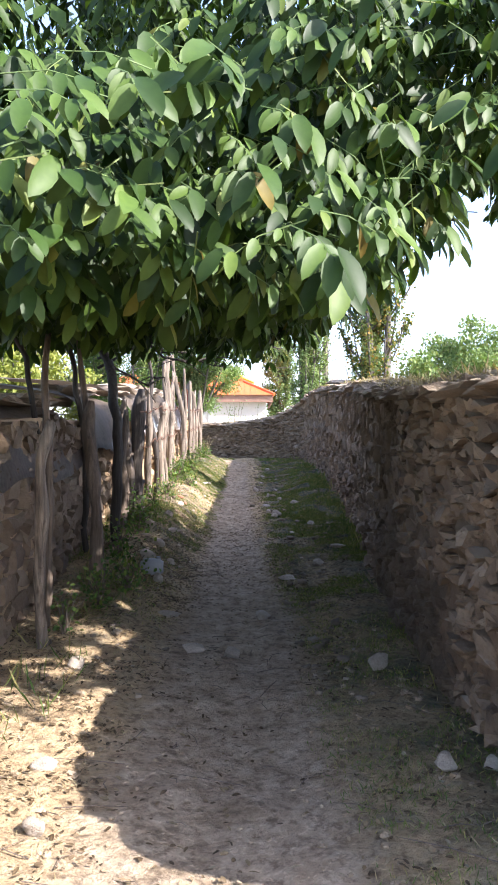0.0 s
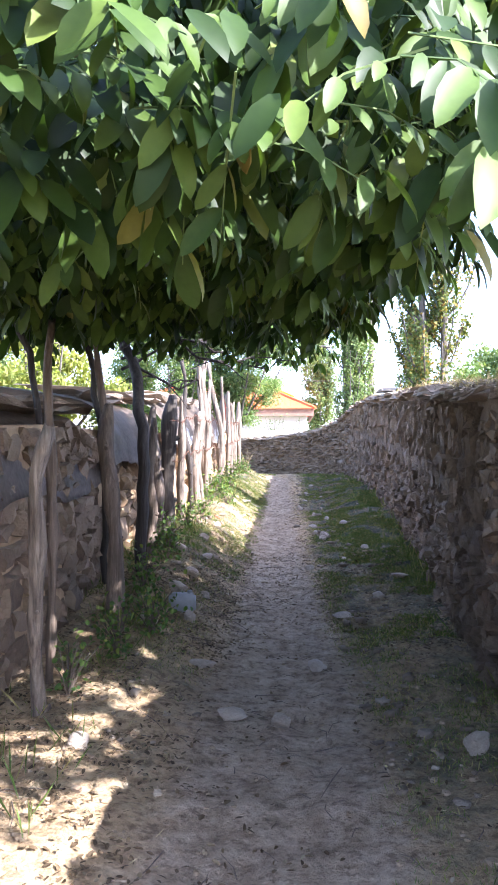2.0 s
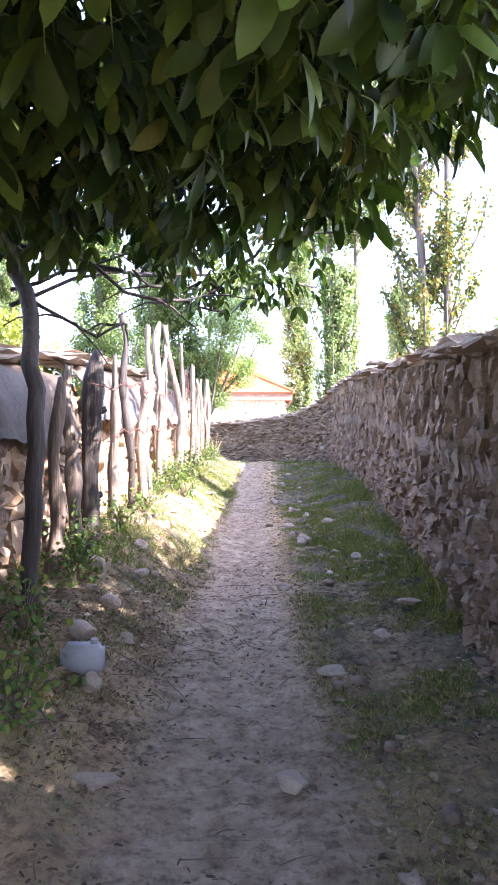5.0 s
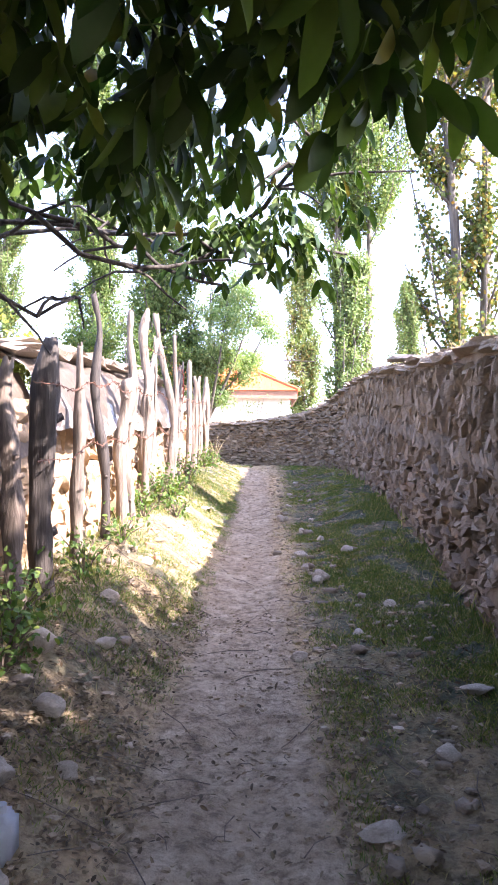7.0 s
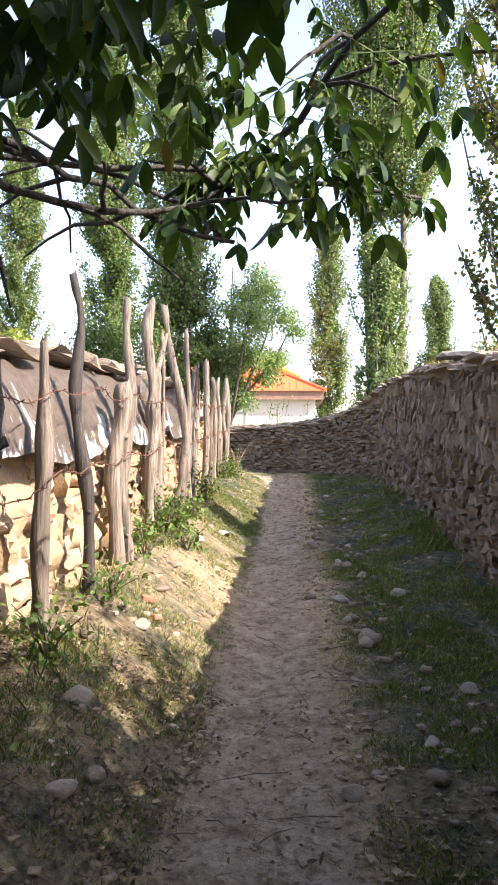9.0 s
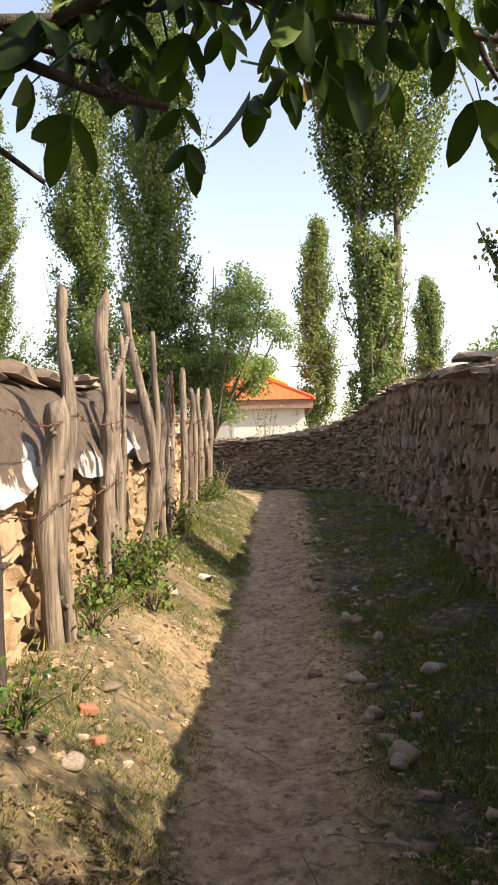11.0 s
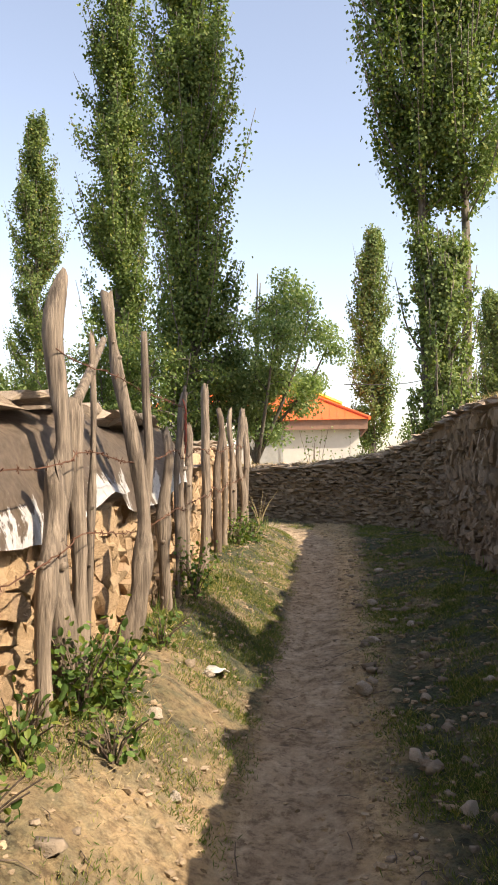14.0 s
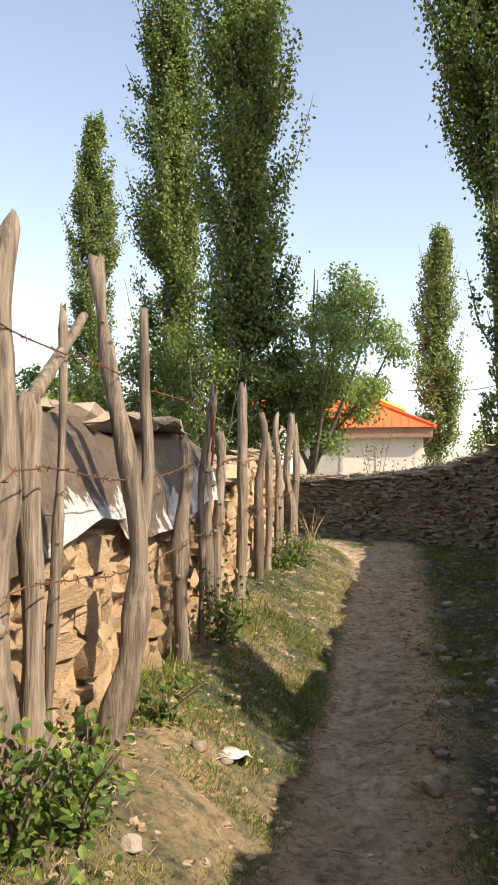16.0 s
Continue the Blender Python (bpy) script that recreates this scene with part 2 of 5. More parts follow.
def mesh_of(name, bm, mat, smooth=True):
    me = bpy.data.meshes.new(name)
    bm.to_mesh(me)
    bm.free()
    me.materials.append(mat)
    me.shade_smooth() if smooth else me.shade_flat()
    return me


def mesh_from(name, verts, faces, mat, smooth=False):
    me = bpy.data.meshes.new(name)
    me.from_pydata(verts, [], faces)
    me.materials.append(mat)
    me.shade_smooth() if smooth else me.shade_flat()
    if smooth == "worn":
        me.set_sharp_from_angle(angle=radians(42))
    return me


def part(name, me, parent, label="", m=None):
    ob = new(name, me)
    ob.parent = parent
    if m is not None:
        ob.matrix_basis = m
    if label:
        ob["label"] = label
    return ob


def thing(name, at, label, category, group="", kind=""):
    ob = new(name)
    ob.location = at
    ob.empty_display_size = 0.1
    return tagged(ob, label, category, group, kind)


def smooth_line(pts, step):
    """Points every step metres along a soft curve through pts."""
    p = np.array(pts, float)
    q = np.vstack([2 * p[0] - p[1], p, 2 * p[-1] - p[-2]])
    out = []
    for i in range(1, len(q) - 2):
        a, b, c, d = q[i - 1 : i + 3]
        n = max(2, int(np.linalg.norm(c - b) / step))
        t = np.linspace(0, 1, n, endpoint=False)[:, None]
        out.append(0.5 * (2 * b + (c - a) * t + (2 * a - 5 * b + 4 * c - d) * t**2 + (3 * b - a - 3 * c + d) * t**3))
    out.append(p[-1:])
    return np.vstack(out)


def tube_data(points, radii, sides=8, wob=0.0, seed=0):
    """Vertices and faces of a tapered tube through points, closed at both ends."""
    r = np.random.default_rng(seed)
    pts = np.array(points, float)
    verts, faces = [], []
    groove = 1 + wob * r.normal(0, 1, sides)
    up = np.array([0.31, 0.95, 0.05])
    for i, p in enumerate(pts):
        d = pts[min(i + 1, len(pts) - 1)] - pts[max(i - 1, 0)]
        d = d / (np.linalg.norm(d) + 1e-9)
        s = np.cross(d, up)
        s /= np.linalg.norm(s) + 1e-9
        u = np.cross(s, d)
        groove = 0.8 * groove + 0.2 * (1 + wob * 1.6 * r.normal(0, 1, sides))
        for k in range(sides):
            a = 2 * math.pi * k / sides
            verts.append(tuple(p + radii[i] * groove[k] * (math.cos(a) * s + math.sin(a) * u)))
    n = len(pts)
    for i in range(n - 1):
        for k in range(sides):
            a, b = i * sides + k, i * sides + (k + 1) % sides
            faces.append((a, b, b + sides, a + sides))
    faces.append(tuple(range(sides - 1, -1, -1)))
    faces.append(tuple((n - 1) * sides + k for k in range(sides)))
    return verts, faces


class Heap:
    """Gathers pieces into one mesh."""

    def __init__(self):
        self.v, self.f, self.n = [], [], 0

    def add(self, verts, faces):
        self.v.extend(verts)
        self.f.extend(tuple(i + self.n for i in f) for f in faces)
        self.n += len(verts)

    def mesh(self, name, mat, smooth=False):
        return mesh_from(name, [tuple(p) for p in self.v], self.f, mat, smooth)


def stone_data(seed, rough=0.22):
    """A worn stone of about unit size, 26 vertices."""
    bm = bmesh.new()
    bmesh.ops.create_cube(bm, size=1.0)
    bmesh.ops.subdivide_edges(bm, edges=bm.edges[:], cuts=1, use_grid_fill=True)
    r = random.Random(seed)
    off = Vector((r.uniform(0, 50), r.uniform(0, 50), r.uniform(0, 50)))
    for v in bm.verts:
        c = v.co
        k = 0.5 / max(c.length, 1e-6)
        c *= 0.56 + 0.44 * min(1.0, k * 1.1)
        c += Vector((noise.noise(c * 1.9 + off), noise.noise(c * 1.9 - off), noise.noise(c * 1.9 + off * 0.5))) * rough * 1.6
        c += Vector((r.uniform(-1, 1), r.uniform(-1, 1), r.uniform(-1, 1))) * rough * 0.3
    bmesh.ops.triangulate(bm, faces=bm.faces[:])
    data = (np.array([v.co[:] for v in bm.verts]), [tuple(v.index for v in f.verts) for f in bm.faces])
    bm.free()
    return data


STONES = [stone_data(100 + i) for i in range(14)]


def piece_meshes(name, mat):
    return [mesh_from(name, v.tolist(), f, mat, "worn") for v, f in STONES]


# ---- ground ----
LANE_Y = [-5, 0, 6.5, 8, 9.8, 11.7, 12.9, 15.4, 18, 21.8, 26, 45]
LANE_Z = [0, 0, 0, 0.13, 0.29, 0.38, 0.46, 0.58, 0.72, 0.95, 1.0, 1.0]
BANK_Y = [-5, 0, 4, 5.4, 7.4, 9.7, 12.3, 13.6, 16.6, 20, 22.2, 24]
BANK_Z = [0.05, 0.05, 0.05, 0.08, 0.27, 0.40, 0.42, 0.37, 0.30, 0.27, 0.24, 0.04]
PATH_Y = [-5, 3, 6.7, 10, 15, 20, 22, 24, 26]
PATH_X = [-0.1, -0.12, -0.1, -0.2, -0.27, -0.31, -0.38, -0.8, -2.2]
PATH_W = [0.6, 0.5, 0.43, 0.28, 0.26, 0.25, 0.28, 0.32, 0.35]
FACE = smooth_line([(1.3, 2.28), (1.2, 4.2), (1.28, 7.0), (1.43, 9.8), (1.55, 12.8), (1.6, 16.0), (1.62, 19.0), (1.55, 21.5), (1.15, 23.5), (0.5, 24.8), (-0.6, 25.9), (-2.0, 26.9), (-6.0, 29.0)], 0.1)
TOP_Y = [2.1, 2.5, 4.8, 7.2, 10, 14, 18, 20.5, 22, 23.5, 24.8, 26, 29]
TOP_Z = [1.55, 1.75, 1.84, 1.96, 2.2, 2.47, 2.70, 2.78, 2.68, 2.42, 2.22, 2.08, 2.05]


def ease(a, b, x):
    t = np.clip((x - a) / (b - a), 0, 1)
    return t * t * (3 - 2 * t)


def lane_x(y):
    return float(np.interp(y, PATH_Y, PATH_X))


def level(x, y):
    """The height of the ground."""
    z = float(np.interp(y, LANE_Y, LANE_Z))
    bank = float(np.interp(y, BANK_Y, BANK_Z))
    z += bank * float(ease(-0.5, -1.25, x))
    side = float(ease(0.35, 1.3, x))
    z += side * (0.05 + 0.16 * math.exp(-(((y - 16.5) / 4.0) ** 2)))
    near = 1.0 if abs(x) < 6 and -4 < y < 32 else 0.3
    dip = float(np.interp(y, PATH_Y, PATH_W))
    d = abs(x - lane_x(y)) / (dip + 0.15)
    z -= 0.05 * math.exp(-d * d * 1.5)
    z += near * (0.035 * noise.noise((x * 1.1, y * 1.1, 0.3)) + 0.026 * noise.noise((x * 3.7, y * 3.7, 4.1)) + 0.022 * noise.noise((x * 8.5, y * 8.5, 8.2)))
    return z


def axis_steps(lo, hi, step, far):
    a = list(np.arange(lo, hi, step))
    d, x = step, hi
    while x < far:
        a.append(x)
        d *= 1.28
        x += d
    d, x, left = step, lo - step, []
    while x > -far:
        left.append(x)
        d *= 1.28
        x -= d
    return np.array(left[::-1] + a)


xs, ys = axis_steps(-2.4, 2.2, 0.055, 900), axis_steps(0.5, 25, 0.065, 900)
gv = [(float(x), float(y), level(float(x), float(y))) for y in ys for x in xs]
W = len(xs)
gf = [(j * W + i, j * W + i + 1, (j + 1) * W + i + 1, (j + 1) * W + i) for j in range(len(ys) - 1) for i in range(W - 1)]
gme = mesh_from("ground", gv, gf, M_GROUND, True)
tr, gr = gme.attributes.new("trodden", "FLOAT", "POINT"), gme.attributes.new("grass_and_shade", "FLOAT", "POINT")


def trodden(x, y):
    w = float(np.interp(y, PATH_Y, PATH_W))
    d = abs(x - lane_x(y)) / (w if x > lane_x(y) else w * (1 - 0.25 * float(ease(11.0, 15.0, y))))
    return float(1 - ease(0.75, 1.45, d))


def grass_and_shade(x, y):
    """How much grass grows here, 0 to 1, raised on the right to paint wall shade."""
    g = (0.47 + 0.35 * float(ease(13.0, 16.0, y))) * float(ease(8.0, 11.0, y)) * float(ease(-0.35, -0.6, x)) * (1 - 0.4 * float(ease(-0.7, -0.5, x)) * float(ease(14.5, 13.5, y)))
    # Real grass, plus extra dark turf past y 10.5 for the wall's shade.
    g += float(ease(0.1, 0.5, x)) * (0.36 + 0.25 * float(ease(0.8, 1.1, x)) + 0.4 * float(ease(6.5, 9.5, y)) + 0.35 * float(ease(10.5, 13.0, y)))
    g += 0.3 * float(ease(-0.5, -0.9, x)) * float(ease(11.5, 9.5, y)) * float(ease(5.0, 7.0, y))
    return min(1.0, g)


tr.data.foreach_set("value", [trodden(x, y) if -6 < y < 27 else 0.0 for x, y, _ in gv])
gr.data.foreach_set("value", [grass_and_shade(x, y) if abs(x) < 1.7 and y < 26 else 0.5 for x, y, _ in gv])
ground = tagged(new("ground", gme), "trodden earth lane with dry soil, stones and patchy short grass", "ground", kind="structure")

# ---- the stone wall along the lane, and its bend across the end ----
seg = np.r_[0, np.cumsum(np.linalg.norm(np.diff(FACE, axis=0), axis=1))]
WALL_LEN = float(seg[-1])


def face_at(s):
    """Place and outward (lane side) normal of the wall's face at s metres along it."""
    x, y = np.interp(s, seg, FACE[:, 0]), np.interp(s, seg, FACE[:, 1])
    x2, y2 = np.interp(s + 0.15, seg, FACE[:, 0]), np.interp(s + 0.15, seg, FACE[:, 1])
    x1, y1 = np.interp(s - 0.15, seg, FACE[:, 0]), np.interp(s - 0.15, seg, FACE[:, 1])
    dx, dy = x2 - x1, y2 - y1
    n = math.hypot(dx, dy)
    return float(x), float(y), -dy / n, dx / n, dx / n, dy / n


def wall_top(y):
    return float(np.interp(y, TOP_Y, TOP_Z))


wall_right = thing("wall_right", (0, 0, 0), "dry-laid brown stone wall with slanting courses and earth on top", "wall", kind="structure")
stations = np.arange(0, WALL_LEN, 0.14)
cv, cf = [], []
for s in stations:
    x, y, nx, ny, tx, ty = face_at(s)
    zt, zb = wall_top(y) - 0.06, level(x, y) - 0.25
    ring = []
    for k in range(14):
        z = zb + (zt - zb) * k / 13
        d = 0.05 * noise.noise((x * 1.7, y * 1.7, z * 1.7)) + 0.03 * noise.noise((x * 6, y * 6, z * 6)) + 0.05 * (1 - k / 13) - 0.005
        ring.append((x + nx * d, y + ny * d, z))
    for k in range(6):
        w = 0.03 + 0.55 * k / 5
        ring.append((x - nx * w, y - ny * w, zt + 0.04 + 0.08 * math.sin(math.pi * k / 5) + 0.04 * noise.noise((x * 2 + k, y * 2, 3))))
    ring.append((x - nx * 0.6, y - ny * 0.6, zb))
    cv += ring
L = len(ring)
for j in range(len(stations) - 1):
    for k in range(L - 1):
        cf.append((j * L + k, (j + 1) * L + k, (j + 1) * L + k + 1, j * L + k + 1))
cf.append(tuple(range(L)))
cf.append(tuple((len(stations) - 1) * L + k for k in range(L - 1, -1, -1)))
part("wall_core", mesh_from("wall_core", cv, cf, M_MUD, True), wall_right, "dried mud filling")

near_slots, far_heap = [], Heap()


def lay(s, z, size, roll, proud, yaw=0.0):
    x, y, nx, ny, tx, ty = face_at(s)
    m = Matrix(((tx, nx, 0, x + nx * proud), (ty, ny, 0, y + ny * proud), (0, 0, 1, z), (0, 0, 0, 1)))
    m = m @ Matrix.Rotation(roll, 4, "Y") @ Matrix.Rotation(yaw, 4, "Z") @ Matrix.Diagonal((*size, 1))
    return m, y


def course_plan():
    """Every stone of the wall: flat layers at the near end, then rubble at the foot and slanting courses above."""
    r = random.Random(5)
    laid = []
    for k in range(5):                 # slanting courses
        s = 0.1 + r.uniform(0, 0.1)
        while s < WALL_LEN - 0.2:
            x, y = face_at(s)[:2]
            zt = wall_top(y)
            bend = float(ease(20.0, 22.5, y))
            thick = r.uniform(0.032, 0.088) * (1 - 0.25 * bend)
            far = float(ease(5.6, 7.2, y + 1.2 * noise.noise((y, k * 0.7, 2))))
            if r.random() < far:
                h = 0.19
                z = zt - 0.13 - h * (k + 0.5) + r.uniform(-0.03, 0.03) + 0.05 * noise.noise((s * 0.7, k, 1))
                tilt = radians((-44, -18, -36, 22, -30)[k] + r.uniform(-17, 17)) * (1 - 0.5 * bend)
                if y > 21.5:
                    s += thick
                    continue
                laid.append((s + thick / 2, z, (thick * 1.2, r.uniform(0.12, 0.19), r.uniform(0.17, 0.29) * (1 - 0.2 * bend)), tilt, r.uniform(-0.05, 0.02)))
            s += thick * r.uniform(0.95, 1.25)
    for row in range(14):              # rubble
        s = r.uniform(0, 0.2)
        while s < WALL_LEN - 0.2:
            x, y = face_at(s)[:2]
            w = r.uniform(0.06, 0.19)
            zz = level(x, y) - 0.03 + row * 0.095 + r.uniform(-0.04, 0.04)
            if zz < wall_top(y) - 0.98 and 6.2 < y < 21.5 and r.random() < 0.93:
                laid.append((s + w / 2, zz, (w * 1.02, r.uniform(0.12, 0.2), r.uniform(0.06, 0.15)), radians(r.uniform(-40, 40)), r.uniform(-0.045, 0.04)))
            s += w * r.uniform(0.88, 1.02)
    for row in range(24):              # thin flat courses round the bend
        s = r.uniform(0, 0.2)
        while s < WALL_LEN - 0.2:
            x, y = face_at(s)[:2]
            w = r.uniform(0.1, 0.3)
            zz = level(x, y) + row * 0.06 + r.uniform(-0.012, 0.012)
            if 21.3 < y and zz < wall_top(y) - 0.08:
                laid.append((s + w / 2, zz, (w * 1.02, r.uniform(0.13, 0.2), r.uniform(0.04, 0.075)), radians(r.uniform(-12, 12)), r.uniform(-0.045, 0.035)))
            s += w * r.uniform(0.9, 1.05)
    for row in range(25):              # flat layers at the near end
        s = r.uniform(0, 0.2)
        while s < 6.2:
            x, y = face_at(s)[:2]
            w = r.uniform(0.07, 0.25)
            zz = level(x, y) + row * 0.074 + r.uniform(-0.03, 0.03) + 0.12 * noise.noise((s * 0.9, row * 0.3, 4))
            if zz < wall_top(y) - 0.1 and r.random() < 0.86 and y < 6.3 + 0.5 * noise.noise((row * 0.9, 3, 1)):
                laid.append((s + w / 2, zz, (w * 1.02, r.uniform(0.13, 0.21), r.uniform(0.045, 0.115)), radians(r.uniform(-28, 20)), r.uniform(-0.06, 0.02)))
            s += w * r.uniform(0.85, 1.1)
    return laid


PLAN = course_plan()
for s, z, size, roll, proud in PLAN:
    m, y = lay(s, z, size, roll, proud, rnd.uniform(-0.2, 0.2))
    if 4.4 < y < 7.6 and len(near_slots) < 300:
        near_slots.append(m)
    else:
        v, f = STONES[rnd.randrange(len(STONES))]
        a = np.array(m)
        far_heap.add((v @ a[:3, :3].T + a[:3, 3]).tolist(), f)
tagged(part("stones", far_heap.mesh("stones", M_WALLSTONE, "worn"), wall_right), kind="stuff")

# ---- left stone wall behind the fence ----
wall_left = thing("wall_left", (0, 0, 0), "sunlit ochre field-stone wall set in clay behind the fence", "wall", kind="structure")
LW_Y = [2.0, 5.0, 6.5, 8.0, 12.0, 15.0, 17.5, 19.0, 21.6]
LW_TOP = [1.55, 1.62, 1.70, 1.72, 1.80, 1.80, 1.86, 2.25, 2.35]


def left_face(y):
    return float(np.interp(y, [2.0, 8.6, 11.5], [-1.80, -1.72, -1.53]))


lv, lf = [], []
lst = np.arange(1.5, 21.7, 0.12)
for y in lst:
    zb, zt = level(-1.5, y) - 0.25, float(np.interp(y, LW_Y, LW_TOP))
    for k in range(11):
        z = zb + (zt - zb) * k / 10
        d = 0.05 * noise.noise((y * 2.0, z * 2.0, 7.7)) + 0.025 * noise.noise((y * 7, z * 7, 2.7))
        lv.append((left_face(y) + d, y, z))
    for k in range(4):
        lv.append((left_face(y) - 0.07 - 0.13 * k, y, zt + 0.03 * noise.noise((y * 3, k, 1))))
    lv.append((left_face(y) - 0.49, y, zb))
for j in range(len(lst) - 1):
    for k in range(15):
        lf.append((j * 16 + k, j * 16 + k + 1, (j + 1) * 16 + k + 1, (j + 1) * 16 + k))
lf.append(tuple(range(15, -1, -1)))
lf.append(tuple((len(lst) - 1) * 16 + k for k in range(16)))
part("wall_core", mesh_from("wall_core", lv, lf, M_CLAY, True), wall_left, "ochre clay mortar")
left_slots, left_heap, shaded_heap = [], Heap(), Heap()
lr = random.Random(21)
for row in range(15):
    y = 1.6 + lr.uniform(0, 0.2)
    while y < 21.5:
        w = lr.uniform(0.09, 0.31)
        h = lr.uniform(0.09, 0.20)
        z = level(-1.5, y) + 0.02 + row * 0.128 + lr.uniform(-0.03, 0.03)
        if z < float(np.interp(y, LW_Y, LW_TOP)) - 0.03 and lr.random() < 0.9:
            m = Matrix.Translation((left_face(y) + lr.uniform(-0.06, -0.005), y + w / 2, z)) @ Matrix.Rotation(radians(lr.uniform(-14, 14)), 4, "X") @ Matrix.Rotation(radians(lr.uniform(-12, 12)), 4, "Z") @ Matrix.Diagonal((lr.uniform(0.14, 0.2), w * 1.05, h, 1))
            if 12.6 < y < 18.5 and len(left_slots) < 300:
                left_slots.append(m)
            else:
                v, f = STONES[lr.randrange(len(STONES))]
                a = np.array(m)
                # Near stones go grey: the walnut's shade is put into their colour.
                (shaded_heap if y < 9.0 + lr.uniform(-1, 1) else left_heap).add((v @ a[:3, :3].T + a[:3, 3]).tolist(), f)
        y += w * lr.uniform(0.92, 1.05)
tagged(part("stones", left_heap.mesh("stones", M_SANDSTONE, "worn"), wall_left), kind="stuff")
tagged(part("stones", shaded_heap.mesh("stones", M_WALLSTONE, "worn"), wall_left, "grey brown field stones with tree shade in their colour"), kind="stuff")


# ---- tar sheets draped over the left wall ----
def sheet(y0, y1, lift, bare, seed, dx=0.0):
    """A stiff sheet that hangs over the wall's lane side and rises to the back."""
    r = random.Random(seed)
    prof = [(-1.40, 1.70), (-1.43, 1.80), (-1.46, 1.92), (-1.52, 2.04), (-1.60, 2.15), (-1.72, 2.24), (-1.95, 2.31), (-2.4, 2.38), (-3.2, 2.44)]
    bm = bmesh.new()
    rows, vals = [], []
    nn = int((y1 - y0) / 0.08)
    for j in range(nn + 1):
        y = y0 + (y1 - y0) * j / nn
        slope = 0.045 * (y - 13.5)
        row = []
        for k, (x, z) in enumerate(prof):
            w = 0.05 * noise.noise((y * 1.6 + seed, k * 0.5, 1.3)) + 0.025 * noise.noise((y * 5 + seed, k * 1.1, 5.3))
            sag = 0.06 * math.sin(y * 2.4 + seed) * (1 - k / 8)
            row.append(bm.verts.new((x + dx + w * 0.6, y + 0.1 * noise.noise((k * 0.7, seed, y)), z + lift + slope + w + sag - 0.05)))
            vals.append(bare + 0.07 - 0.065 * k)
        rows.append(row)
    for a, b in zip(rows, rows[1:]):
        for k in range(len(prof) - 1):
            bm.faces.new((a[k], a[k + 1], b[k + 1], b[k]))
    bmesh.ops.solidify(bm, geom=bm.faces[:], thickness=0.012)
    me = mesh_of("tar_sheet", bm, M_TARP)
    at = me.attributes.new("bare", "FLOAT", "POINT")
    full = (vals + vals)[: len(me.vertices)]
    at.data.foreach_set("value", full + [0.0] * (len(me.vertices) - len(full)))
    return tagged(new("tar_sheet", me), "worn brown tar sheet with torn white patches over the wall", "tarpaulin", group="sheets over the wall")


sheet(5.3, 8.1, -0.14, -0.10, 6, -0.27)
sheet(7.9, 10.4, -0.02, -0.04, 1, -0.12)
sheet(10.2, 13.0, 0.07, 0.09, 2)
sheet(12.9, 15.4, 0.09, 0.085, 3)
sheet(15.3, 17.6, 0.03, 0.09, 4)

# earth and flat slabs that weigh the sheets down
sr = random.Random(8)
slab_meshes = [mesh_from("wall_slab", v.tolist(), f, M_SLAB) for v, f in STONES[:5]]
y = 5.0
while y < 21.0:
    w = sr.uniform(0.35, 0.7)
    zt = (2.24 + 0.045 * (y - 13.5) + 0.05 - (0.13 if y < 8 else 0) + (0.07 if 10.2 < y < 15.4 else 0)) if 5.3 < y < 17.6 else float(np.interp(y, LW_Y, LW_TOP)) + 0.02
    x = (-1.88 if y > 10 else -2.1) if 5.3 < y < 17.6 else left_face(y) - 0.2
    ob = tagged(new("wall_slab", slab_meshes[sr.randrange(5)]), "flat brown stone slab lying on the wall top", "slab", group="slabs on the left wall")
    ob.matrix_basis = Matrix.Translation((x + sr.uniform(-0.05, 0.05), y + w / 2, zt + sr.uniform(0.0, 0.03))) @ Matrix.Rotation(sr.uniform(-0.3, 0.3), 4, "Z") @ Matrix.Rotation(sr.uniform(-0.12, 0.12), 4, "X") @ Matrix.Diagonal((sr.uniform(0.4, 0.55), w, sr.uniform(0.06, 0.11), 1))
    y += w * sr.uniform(0.75, 1.3)


